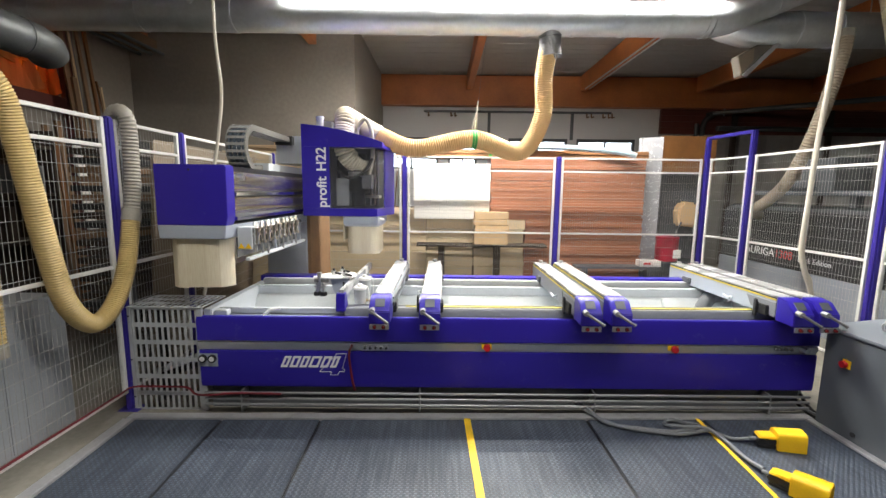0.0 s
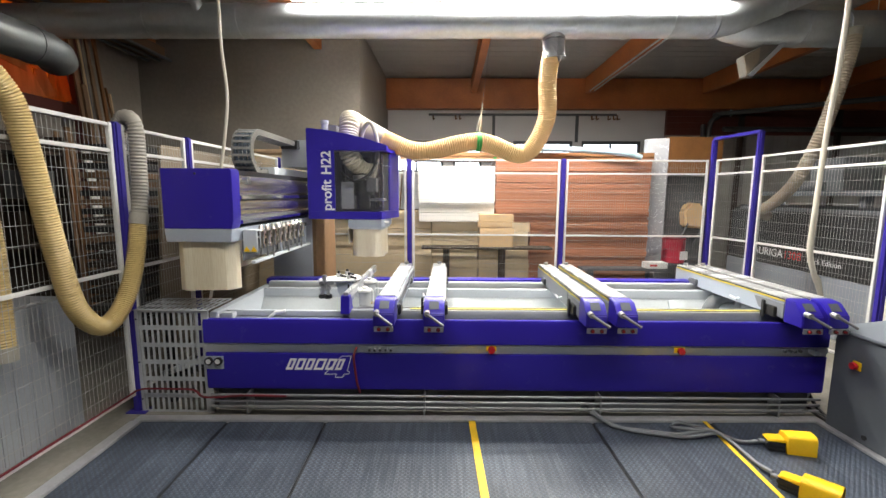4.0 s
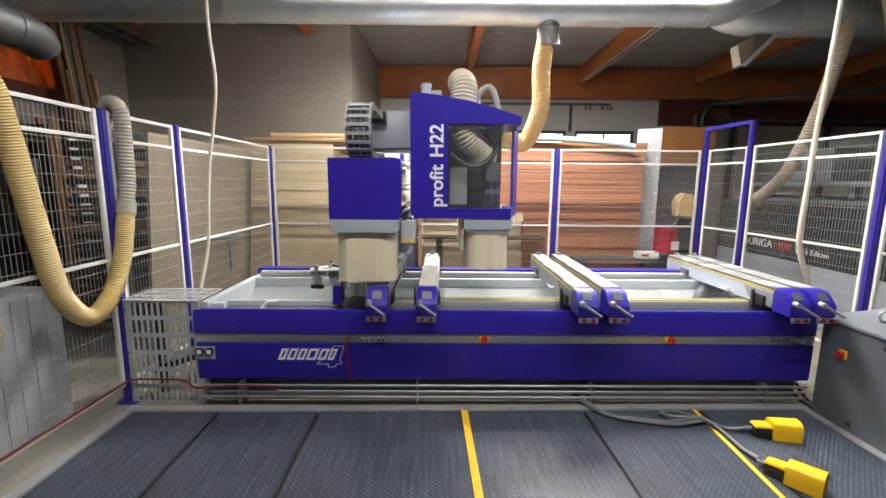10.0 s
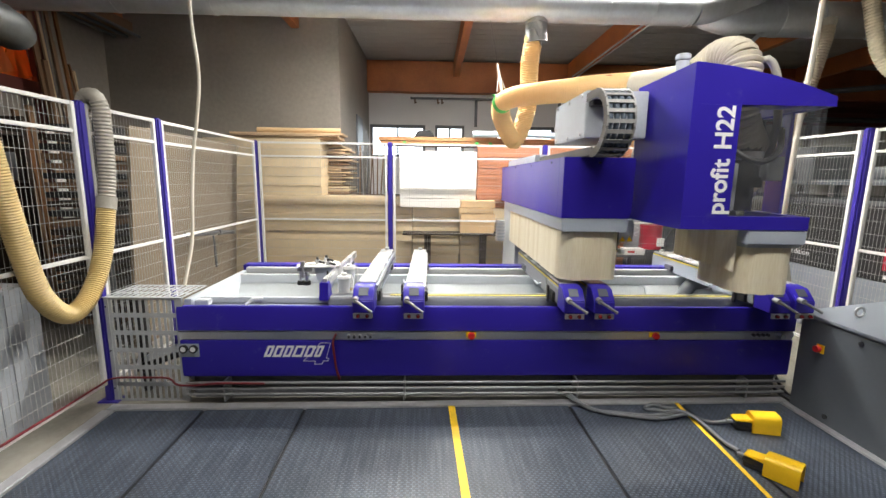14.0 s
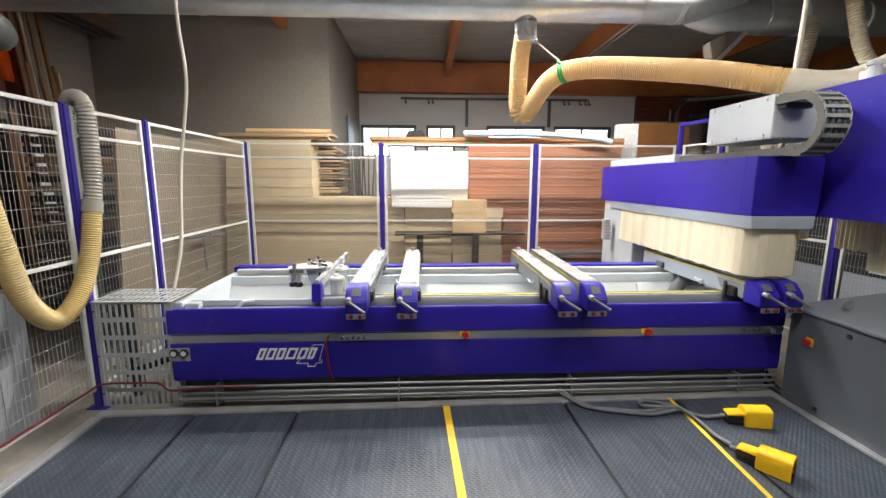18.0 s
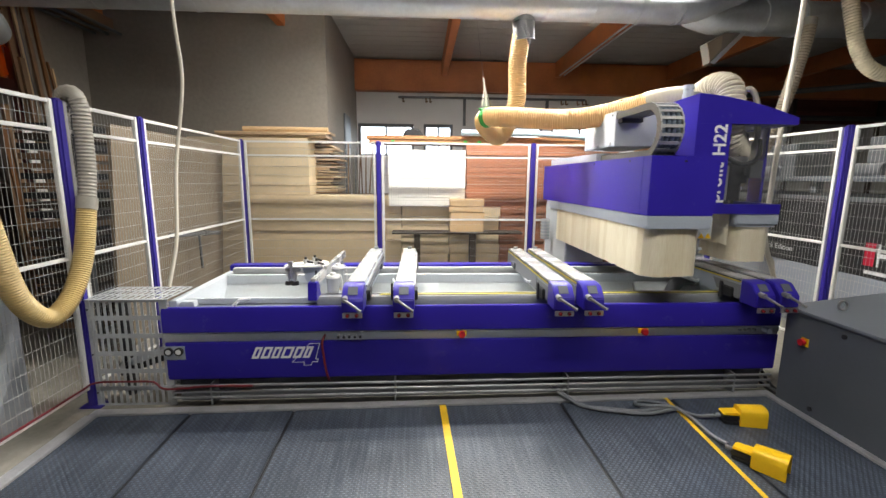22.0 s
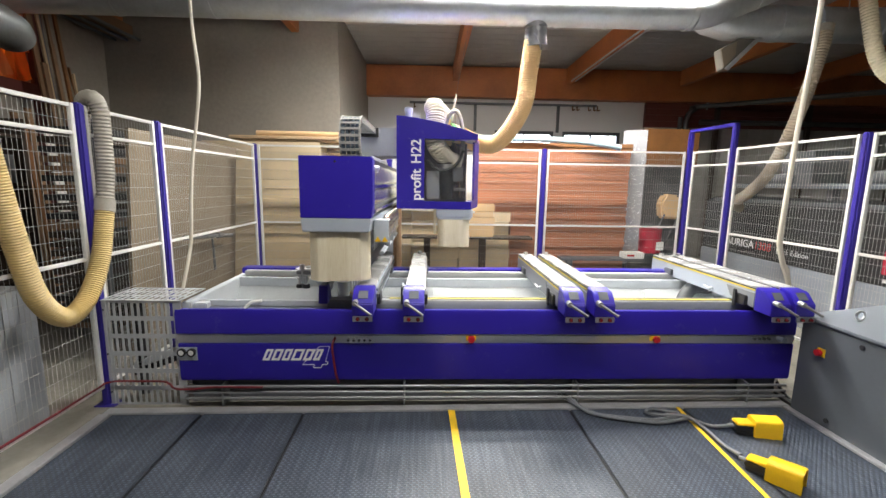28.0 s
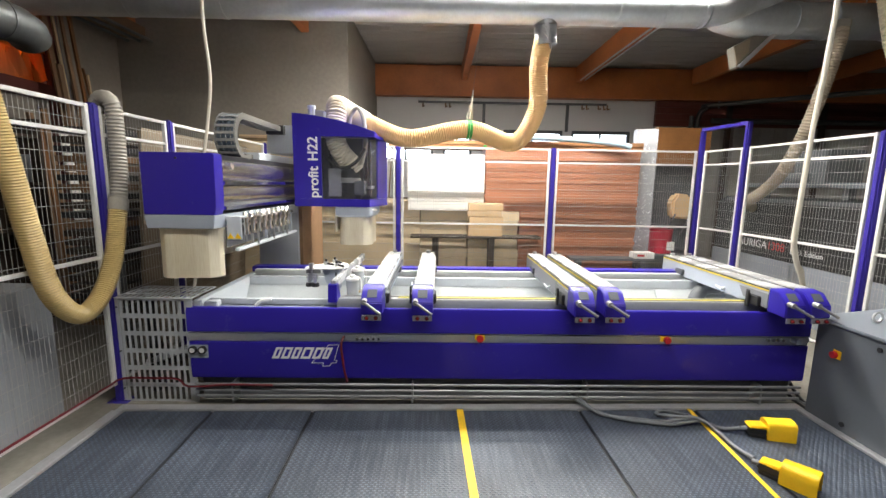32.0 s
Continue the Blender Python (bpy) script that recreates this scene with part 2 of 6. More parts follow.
RED_LETTER = mat("red_lettering", (0.55, 0.03, 0.03), 0.45, var=0.03, scale=8, bump=0)
GREEN = mat("green_band", (0.05, 0.35, 0.06), 0.5, var=0.1)
PALE_BLUE = mat("pale_blue_tube", (0.42, 0.55, 0.62), 0.5, var=0.08)
CLEAR = clear("clear_polycarbonate", (0.25, 0.26, 0.28), 0.04, 0.07)
GLASS_PLASTIC = clear("frosted_plastic_cup", (0.58, 0.60, 0.62), 0.12, 0.5)
DARK_DUCT = mat("dull_grey_duct", (0.10, 0.105, 0.105), 0.45, 0.5, var=0.15, scale=6)
VENEER = mat("brown_veneer", (0.20, 0.085, 0.025), 0.5, var=0.2, scale=4)
RED_CAN = mat("crimson_paint", (0.45, 0.015, 0.045), 0.35, var=0.08, scale=6)
BRASS = mat("worn_brass", (0.50, 0.38, 0.18), 0.35, 0.8, var=0.15, scale=9)
LEDGE_GREY = mat("blue_grey_ledge", (0.17, 0.19, 0.235), 0.38, var=0.10, scale=5, scuff=((0.30, 0.28, 0.25), 0.4, 8.0))
PALE_RAIL = mat("pale_anodised_rail", (0.66, 0.67, 0.68), 0.32, 0.3, var=0.06, scale=5)
DARK_PLATE = mat("grey_side_plate", (0.20, 0.21, 0.23), 0.4, var=0.08, scale=5)
DARK_STEEL = mat("dark_brushed_steel", (0.27, 0.27, 0.275), 0.42, 0.25, var=0.15, scale=8)
DULL_STEEL = mat("dull_steel", (0.33, 0.335, 0.345), 0.42, 0.7, var=0.15, scale=6)
DARK_WOOD = mat("dark_bench_dim_shelf_wood", (0.035, 0.022, 0.014), 0.7, var=0.25, scale=3)
DIM_WALL = mat("dim_white_boarding", (0.30, 0.275, 0.255), 0.7, var=0.2, scale=2.0, rand=0.15)
DARK_CLAD = mat("dark_brown_boarding", (0.055, 0.034, 0.026), 0.6, var=0.25, scale=2.5, rand=0.25)
DARK_RED = mat("dark_red_paint_and_dim_glulam", (0.11, 0.026, 0.018), 0.5, var=0.15, scale=5)


def translucent(name, color, share=0.6):
    m = bpy.data.materials.new(name)
    m.use_nodes = True
    nt = m.node_tree
    b = nt.nodes["Principled BSDF"]
    b.inputs["Base Color"].default_value, b.inputs["Roughness"].default_value = (*color, 1), 0.4
    tr, mix = nt.nodes.new("ShaderNodeBsdfTranslucent"), nt.nodes.new("ShaderNodeMixShader")
    tr.inputs["Color"].default_value = (*color, 1)
    mix.inputs[0].default_value = share
    nt.links.new(b.outputs[0], mix.inputs[1])
    nt.links.new(tr.outputs[0], mix.inputs[2])
    nt.links.new(mix.outputs[0], nt.nodes["Material Output"].inputs["Surface"])
    return m


ORANGE_SHEET = translucent("orange_plastic_sheet", (0.95, 0.34, 0.05))
HOSE = translucent("amber_translucent_hose", (0.90, 0.66, 0.33), 0.35)
SKIRT = translucent("cream_bristle", (0.93, 0.87, 0.71), 0.22)


def streaked(m, color, spread, scale):
    """Gives a surface upright streaks and each piece a tone of its own."""
    nt = m.node_tree
    tc, mp, nz = nt.nodes.new("ShaderNodeTexCoord"), nt.nodes.new("ShaderNodeMapping"), nt.nodes.new("ShaderNodeTexNoise")
    info, add, mr, mx = nt.nodes.new("ShaderNodeObjectInfo"), nt.nodes.new("ShaderNodeMath"), nt.nodes.new("ShaderNodeMapRange"), nt.nodes.new("ShaderNodeMix")
    mp.inputs["Scale"].default_value = (scale, scale, scale * 0.04)
    nz.inputs["Detail"].default_value = 4
    nt.links.new(tc.outputs["Object"], mp.inputs["Vector"])
    nt.links.new(mp.outputs[0], nz.inputs["Vector"])
    add.operation = "MULTIPLY_ADD"
    nt.links.new(info.outputs["Random"], add.inputs[0])
    add.inputs[1].default_value = 0.35
    nt.links.new(nz.outputs["Fac"], add.inputs[2])
    mr.inputs["From Min"].default_value, mr.inputs["From Max"].default_value = 0.35, 1.0
    nt.links.new(add.outputs[0], mr.inputs["Value"])
    mx.data_type = "RGBA"
    nt.links.new(mr.outputs[0], mx.inputs["Factor"])
    mx.inputs["A"].default_value = (*color, 1)
    mx.inputs["B"].default_value = (*[c * (1 - spread * w) for c, w in zip(color, (0.8, 1.0, 1.35))], 1)
    for n in nt.nodes:
        if n.type == "BSDF_PRINCIPLED":
            nt.links.new(mx.outputs["Result"], n.inputs["Base Color"])
        if n.type == "BSDF_TRANSLUCENT":
            nt.links.new(mx.outputs["Result"], n.inputs["Color"])


streaked(SKIRT, (0.95, 0.89, 0.73), 0.28, 60.0)
DARK_BUTTON = mat("dark_red_button", (0.22, 0.008, 0.012), 0.4, var=0.08)
TUBE = glow("fluorescent_tube", (1.0, 0.96, 0.90), 26.0)
DAYLIGHT = glow("daylight_outside", (0.80, 0.90, 1.0), 7.0)
SHEET_GLOW = glow("curtain_backlight", (0.85, 0.92, 1.0), 3.6)
streaked(ORANGE_SHEET, (0.95, 0.38, 0.07), 0.62, 3.0)


# ---- mesh helpers ----
def bx(bm, x0, x1, y0, y1, z0, z1):
    v = [bm.verts.new((x, y, z)) for x in (x0, x1) for y in (y0, y1) for z in (z0, z1)]
    for f in ((0, 1, 3, 2), (4, 6, 7, 5), (0, 4, 5, 1), (2, 3, 7, 6), (0, 2, 6, 4), (1, 5, 7, 3)):
        bm.faces.new([v[i] for i in f])
    return v


def prism(bm, profile, a, b, axis="y"):
    """A solid of a closed outline, drawn in the two other axes, that runs from a to b along axis."""
    place = {"x": lambda p, t: (t, p[0], p[1]), "y": lambda p, t: (p[0], t, p[1]), "z": lambda p, t: (p[0], p[1], t)}[axis]
    r0, r1 = [bm.verts.new(place(p, a)) for p in profile], [bm.verts.new(place(p, b)) for p in profile]
    n = len(profile)
    bm.faces.new(r0[::-1])
    bm.faces.new(r1)
    for i in range(n):
        bm.faces.new((r0[i], r0[(i + 1) % n], r1[(i + 1) % n], r1[i]))


def rod(bm, p, q, r, r2=None, n=10):
    p, q = Vector(p), Vector(q)
    w = (q - p).normalized()
    u = w.orthogonal().normalized()
    v = w.cross(u)
    r2 = r if r2 is None else r2
    rings = [[bm.verts.new(c + rad * (math.cos(k * math.tau / n) * u + math.sin(k * math.tau / n) * v)) for k in range(n)] for c, rad in ((p, r), (q, r2))]
    bm.faces.new(rings[0][::-1])
    bm.faces.new(rings[1])
    for k in range(n):
        bm.faces.new((rings[0][k], rings[0][(k + 1) % n], rings[1][(k + 1) % n], rings[1][k]))


def smooth_path(points, step):
    """Even points, about step apart, on a smooth curve through the given ones."""
    p = [Vector(a) for a in points]
    p = [2 * p[0] - p[1]] + p + [2 * p[-1] - p[-2]]
    fine = []
    for i in range(1, len(p) - 2):
        a, b, c, d = p[i - 1:i + 3]
        for k in range(24):
            t = k / 24
            fine.append(0.5 * ((2 * b) + (c - a) * t + (2 * a - 5 * b + 4 * c - d) * t * t + (3 * b - a - 3 * c + d) * t ** 3))
    fine.append(p[-2])
    s = [0.0]
    for a, b in zip(fine, fine[1:]):
        s.append(s[-1] + (b - a).length)
    n = max(2, round(s[-1] / step) + 1)
    out, j = [], 0
    for k in range(n):
        want = s[-1] * k / (n - 1)
        while j < len(s) - 2 and s[j + 1] < want:
            j += 1
        f = (want - s[j]) / max(1e-9, s[j + 1] - s[j])
        out.append(fine[j].lerp(fine[j + 1], min(1, max(0, f))))
    return out


def tube(bm, path, radius, n=10):
    """A tube along path; radius is a number or a function of the ring's index."""
    u, last = None, None
    for i, c in enumerate(path):
        w = (path[min(i + 1, len(path) - 1)] - path[max(i - 1, 0)]).normalized()
        u = w.orthogonal().normalized() if u is None else (u - w * u.dot(w)).normalized()
        v = w.cross(u)
        r = radius(i) if callable(radius) else radius
        ring = [bm.verts.new(c + r * (math.cos(k * math.tau / n) * u + math.sin(k * math.tau / n) * v)) for k in range(n)]
        if last:
            for k in range(n):
                bm.faces.new((last[k], last[(k + 1) % n], ring[(k + 1) % n], ring[k]))
        else:
            bm.faces.new(ring[::-1])
        last = ring
    bm.faces.new(last)


def ribbed(bm, points, r, pitch, n=14):
    tube(bm, smooth_path(points, pitch / 2), lambda i: r * (1.0 if i % 2 else 0.90), n)


def finish(bm, bevel=0.0, segments=2):
    bmesh.ops.recalc_face_normals(bm, faces=bm.faces)
    if bevel:
        sharp = [e for e in bm.edges if len(e.link_faces) == 2 and e.calc_face_angle(0) > 0.6]
        bmesh.ops.bevel(bm, geom=sharp, offset=bevel, segments=segments, affect="EDGES", clamp_overlap=True)
    for f in bm.faces:
        f.smooth = True
    for e in bm.edges:
        e.smooth = len(e.link_faces) == 2 and e.calc_face_angle(0) < 0.7


def turned(x, y, steps, n=14):
    """One turned piece on an upright axis: rows of (z, radius) from top to bottom."""
    bm = bmesh.new()
    rings = [[bm.verts.new((x + r * math.cos(k * math.tau / n), y + r * math.sin(k * math.tau / n), z)) for k in range(n)] for z, r in steps]
    for a, b in zip(rings, rings[1:]):
        for k in range(n):
            bm.faces.new((a[k], a[(k + 1) % n], b[(k + 1) % n], b[k]))
    bm.faces.new(rings[0])
    bm.faces.new(rings[-1][::-1])
    return bm


def mesh_of(bm, name, material):
    me = bpy.data.meshes.new(name)
    bm.to_mesh(me)
    bm.free()
    me.materials.append(material)
    return me


def part(name, bm, material, parent=None, label="", bevel=0.0, at=None):
    """Links a bmesh as one mesh object under a thing or a part. The mesh is drawn in its thing's space (and at, if given, is its origin there)."""
    finish(bm, bevel)
    if at is not None:
        bmesh.ops.translate(bm, verts=bm.verts, vec=-Vector(at))
    ob = new(name, mesh_of(bm, name, material))
    if at is not None:
        ob.location = at
    ob.parent = parent
    if label:
        ob["label"] = label
    return ob


def thing(name, label, category, group="", at=(0, 0, 0), kind=""):
    ob = new(name)
    ob.empty_display_size = 0.1
    ob.location = at
    return tagged(ob, label, category, group, kind)


def boxes(*rows):
    bm = bmesh.new()
    for r in rows:
        bx(bm, *r)
    return bm


def rods(*rows, n=10):
    bm = bmesh.new()
    for r in rows:
        rod(bm, *r, n=n)
    return bm


def prisms(profile, a, b, axis="y"):
    bm = bmesh.new()
    prism(bm, profile, a, b, axis)
    return bm


def solid(name, bm, material, label, category, bevel=0.0, kind="", group=""):
    """A thing, or a piece of the setting, that is one mesh; its origin goes to its base."""
    finish(bm, bevel)
    co = [v.co for v in bm.verts]
    lo, hi = [min(c[i] for c in co) for i in range(3)], [max(c[i] for c in co) for i in range(3)]
    base = Vector(((lo[0] + hi[0]) / 2, (lo[1] + hi[1]) / 2, lo[2]))
    bmesh.ops.translate(bm, verts=bm.verts, vec=-base)
    ob = new(name, mesh_of(bm, name, material))
    ob.location = base
    return tagged(ob, label, category, group, kind)


def letters(name, text, size, material, m, parent=None, align="LEFT", depth=0.001, bold=0.0):
    """Lettering in the built-in font, as a mesh."""
    cu = bpy.data.curves.new(name, "FONT")
    cu.body, cu.size, cu.extrude, cu.align_x, cu.offset = text, size, depth, align, bold * size
    tmp = new("lettering", cu)
    me = bpy.data.meshes.new_from_object(tmp)
    bpy.data.objects.remove(tmp)
    me.materials.clear()
    me.materials.append(material)
    ob = new(name, me)
    ob.matrix_basis = m
    ob.parent = parent
    return ob


# ---- the hall: floor, walls, ceiling ----
FLOOR_Z = -0.018
solid("floor", boxes((-9, 12, -9, 7.0, FLOOR_Z - 0.2, FLOOR_Z)), CONCRETE, "worn grey-brown concrete workshop floor", "floor", kind="structure")
solid("ground", boxes((-60, 60, 7.2, 90, -0.5, -0.22)), CONCRETE, "pale paved yard outside the hall", "ground", kind="structure")
_cb = bmesh.new()
bx(_cb, -9, 12, -9, 7.2, 4.10, 4.25)
for k in range(60):                      # shallow ribs of the ceiling sheet
    y = -8.9 + 0.265 * k
    bx(_cb, -9, 12, y, y + 0.010, 4.095, 4.10)
solid("ceiling", _cb, CEIL, "white profiled metal sheet ceiling", "ceiling", kind="structure")
# back wall with a row of window openings
WIN = [(-1.55, -0.32), (-0.10, 0.55), (1.25, 2.58), (2.78, 4.10)]
_wb = bmesh.new()
bx(_wb, -9, 12, 7.0, 7.2, 2.78, 4.10)
bx(_wb, -9, 12, 7.0, 7.2, -0.2, 2.05)
_edges = [-9] + [v for w in WIN for v in w] + [12]
for a, b in zip(_edges[::2], _edges[1::2]):
    bx(_wb, a, b, 7.0, 7.2, 2.05, 2.78)
solid("wall_north", _wb, WHITE_WALL, "white painted back wall with a band of windows", "wall", kind="structure")
# white wall and glulam at the dim end, with the dimness in their colours
cl = thing("wall_north_2", "right stretch of the back wall, white boarding and glulam planks in darkened colours", "wall", at=(8.2, 6.96, -0.2), kind="structure")
for k in range(24):
    part("board", boxes((-3.6 + 0.30 * k, -3.604 + 0.30 * (k + 1), -0.03 + 0.004 * (k % 3), 0.038, 0.0, 3.10)), DIM_WALL, cl)
for k in range(4):
    part("plank", boxes((-3.6, 3.55, -0.05 + 0.004 * (k % 2), 0.038, 3.104 + 0.133 * k, 3.233 + 0.133 * k)), DARK_RED, cl)
for x in (-2.0, 0.1, 2.2):
    part("batten", boxes((x - 0.05, x + 0.05, -0.13, -0.052, 0.0, 3.635)), DARK_CLAD, cl, bevel=0.006)
for i, (a, b) in enumerate(WIN):
    w = thing("window_%d" % (i + 1), "dark-framed workshop window with daylight behind", "window", "back windows", at=((a + b) / 2, 7.02, 2.05), kind="structure")
    h = (b - a) / 2
    part("window_frame", boxes((-h, h, 0, 0.07, 0.66, 0.73), (-h, h, 0, 0.07, 0, 0.07), (-h, -h + 0.06, 0, 0.07, 0.07, 0.66), (h - 0.06, h, 0, 0.07, 0.07, 0.66)), DARK_GREY, w, bevel=0.004)
    part("mullion", boxes((-0.02, 0.02, 0.01, 0.06, 0.07, 0.66)), DARK_GREY, w)
    for s in (-1, 1):
        pane = part("pane", boxes(sorted((s * 0.02, s * (h - 0.06))) + [0.03, 0.036, 0.07, 0.66]), CLEAR, w)
        pane.visible_shadow = False
solid("backdrop", boxes((-30, 30, 30, 30.2, -0.22, 14)), DAYLIGHT, "bright hazy daylight outside the windows", "backdrop", kind="structure")
_ww = bmesh.new()                         # side wall with the opening of the orange curtain
bx(_ww, -5.2, -5.0, -9, 1.6, -0.2, 4.10)
bx(_ww, -5.2, -5.0, 2.74, 7.0, -0.2, 4.10)
bx(_ww, -5.2, -5.0, 1.6, 2.74, -0.2, 2.66)
bx(_ww, -5.2, -5.0, 1.6, 2.74, 3.75, 4.10)
solid("wall_west", _ww, PLASTER, "grey rendered side wall with an opening", "wall", kind="structure")
solid("wall_block", boxes((-5.0, -1.57, 4.0, 7.0, -0.2, 4.10)), PLASTER, "grey rendered wall of an inner room", "wall", kind="structure")
solid("door_1", boxes((-1.568, -1.54, 5.35, 5.95, FLOOR_Z, 2.75)), DARK_GREY, "dark door in the wall of the inner room", "door", 0.004, kind="structure")
solid("wall_east", boxes((11.8, 12, -9, 7.0, -0.2, 4.10)), PLASTER, "dim far side wall", "wall", kind="structure")
solid("wall_south", boxes((-9, 12, -9.2, -9, -0.2, 4.10)), PLASTER, "dim wall behind the work area", "wall", kind="structure")
# glulam: one long girder along the back wall, joists across the hall
solid("girder", boxes((-1.57, 12, 6.78, 6.998, 3.44, 4.07)), GLULAM, "orange-brown glulam girder along the back wall", "beam", 0.006, kind="structure")
for x in (-4.75, -2.20, 0.34, 2.80, 5.3, 7.8):
    solid("joist", boxes((x - 0.06, x + 0.06, -9, 3.998 if x < -1.6 else 6.778, 3.76, 4.084)), GLULAM, "orange-brown glulam ceiling joist", "beam", 0.006, kind="structure", group="ceiling joists")
rail = thing("hook_rail", "dark steel wall rail with hanging clamp hooks", "rail", at=(1.4, 6.9, 3.3))
part("bar", boxes((-2.05, 2.1, 0.03, 0.098, 0.02, 0.06)), DARK_GREY, rail)
for x in (-1.95, -1.45, -1.36, 1.56, 1.66, 1.92, 2.04, 2.12):
    part("hook", rods(((x, 0.05, 0.03), (x, 0.03, -0.07), 0.016), ((x, 0.03, -0.07), (x + 0.03, -0.03, -0.06), 0.014), n=6), OLD_WOOD, rail)
for x in (-0.6, 1.25):
    part("strut", boxes((x - 0.03, x + 0.03, 0.05, 0.098, -0.55, 0.02)), DARK_GREY, rail)

# ---- the safety mats ----
SEAMS = [-2.30, -1.70, -1.02, -0.005, 0.84, 1.67, 2.42]


def safety_mat(x0, x1, y0, y1, studs):
    m = thing("safety_mat", "black rubber safety mat with raised studs", "mat", "safety mats", at=((x0 + x1) / 2, (y0 + y1) / 2, FLOOR_Z))
    w, d, h = (x1 - x0) / 2 - 0.009, (y1 - y0) / 2 - 0.004, -FLOOR_Z
    part("sheet", boxes((-w, w, -d, d, 0.0071, h)), MAT_RUBBER, m, bevel=0.003)
    part("base_sheet", boxes((-w - 0.0075, w + 0.0075, -d - 0.0035, d + 0.0035, 0, 0.007)), BLACK, m)
    if not studs:
        return m
    verts, faces = [], []
    px, py = 0.031, 0.0155                 # staggered oblong studs
    for i in range(int(2 * w / px)):
        for j in range(int(2 * d / py) - 1):
            cx, cy = -w + px * (i + 0.5 + 0.5 * (j % 2)), -d + py * (j + 1)
            if cx > w - 0.02:
                continue
            k = len(verts)
            for sx, sy, z in ((-1, -1, 0), (1, -1, 0), (1, 1, 0), (-1, 1, 0), (-0.7, -0.6, 1), (0.7, -0.6, 1), (0.7, 0.6, 1), (-0.7, 0.6, 1)):
                verts.append((cx + sx * 0.0088, cy + sy * 0.0042, h + z * 0.0016 - 0.0002))
            faces += [(k + 4, k + 5, k + 6, k + 7)] + [(k + a, k + (a + 1) % 4, k + 4 + (a + 1) % 4, k + 4 + a) for a in range(4)]
    me = bpy.data.meshes.new("studs")
    me.from_pydata(verts, [], faces)
    me.materials.append(MAT_STUD)
    ob = new("studs", me)
    ob.parent = m
    tagged(ob, kind="stuff")
    return m


MAT_TURN = pose(0, 0.035, 0, 0, 0, 1.3)        # the mats lie a little askew in front of the bed
for a, b in zip(SEAMS, SEAMS[1:]):
    for m in (safety_mat(a, b, -1.36, -0.03, True), safety_mat(a, b, -2.75, -1.37, False)):
        m.matrix_basis = MAT_TURN @ m.matrix_basis
edging = thing("mat_edging", "worn aluminium edging strips round the mats", "edging", at=(0.05, -1.4, FLOOR_Z))
part("strip", boxes((-2.41, 2.43, 1.372, 1.445, 0, 0.026)), EDGE_ALU, edging, bevel=0.004)
part("strip", boxes((-2.43, -2.355, -1.4, 1.371, 0, 0.024)), EDGE_ALU, edging, bevel=0.004)
part("strip", boxes((2.375, 2.425, -1.4, 1.371, 0, 0.024)), EDGE_ALU, edging, bevel=0.004)
edging.matrix_basis = MAT_TURN @ edging.matrix_basis
solid("floor_marking", prisms([(0.085, -2.74), (0.131, -2.74), (0.022, 0.008), (-0.024, 0.008)], 0.0032, 0.0048, "z"), YELLOW_TAPE, "yellow marking tape across the mats", "marking", group="floor markings")
solid("floor_marking", prisms([(1.475, -2.70), (1.502, -2.70), (1.648, 0.045), (1.621, 0.045)], 0.0032, 0.0048, "z"), YELLOW_TAPE, "yellow marking tape across the mats", "marking", group="floor markings")

# ---- the machining centre: bed ----
bed = thing("machine_bed", "long blue machine bed with a grey steel frame and rails", "machine", at=(0.283, 0.923, 0))
bed.rotation_euler = (0, 0, radians(0.55))
BX0, BX1 = -2.21, 2.235          # the bed's ends in its own space (origin at x 0.28, y 0.9)
FY = -0.80                      # its front face
part("upper_panel", prisms([(FY, 0.515), (FY, 0.66), (FY + 0.012, 0.69), (FY + 0.04, 0.69), (FY + 0.04, 0.515)], BX0, BX1, "x"), BLUE, bed, bevel=0.004)
part("lower_panel", prisms([(FY + 0.03, 0.166), (FY + 0.006, 0.174), (FY, 0.205), (FY, 0.445), (FY + 0.10, 0.445), (FY + 0.10, 0.166)], BX0 + 0.01, BX1 - 0.005, "x"), BLUE, bed, bevel=0.004)
part("profile_strip", prisms([(FY + 0.012, 0.447), (FY + 0.012, 0.468), (FY + 0.002, 0.472), (FY + 0.002, 0.504), (FY + 0.012, 0.508), (FY + 0.012, 0.513), (FY + 0.09, 0.513), (FY + 0.09, 0.447)], BX0 + 0.004, BX1 - 0.004, "x"), ALU, bed)
for z in (0.056, 0.099, 0.142):
    part("foot_rail", rods(((BX0 + 0.05, FY - 0.03, z), (BX1 - 0.05, FY - 0.03, z), 0.010)), DULL_STEEL, bed)
part("base_frame", boxes((BX0 + 0.1, BX1 - 0.1, FY + 0.12, FY + 0.2, FLOOR_Z, 0.5), (BX0 + 0.1, BX1 - 0.1, 0.3, 0.4, FLOOR_Z, 0.55)), DARK_GREY, bed)
# dark plate added to hide the bright floor in the space under the bed
part("underbed_screen", boxes((BX0 + 0.05, BX1 - 0.05, FY + 0.07, FY + 0.078, FLOOR_Z, 0.30)), DARK_GREY, bed)
for x in (-1.9, -0.63, 0.63, 1.9):
    part("foot_bracket", boxes((x - 0.006, x + 0.006, FY - 0.038, FY + 0.069, 0.0, 0.155)), DULL_STEEL, bed)
part("front_ledge", boxes((BX0 + 0.02, BX1 - 0.02, FY + 0.042, FY + 0.30, 0.60, 0.655)), LEDGE_GREY, bed, bevel=0.004)
part("ledge_top", boxes((BX0 + 0.06, -1.16, FY + 0.205, FY + 0.235, 0.656, 0.70)), GREY, bed, bevel=0.004)
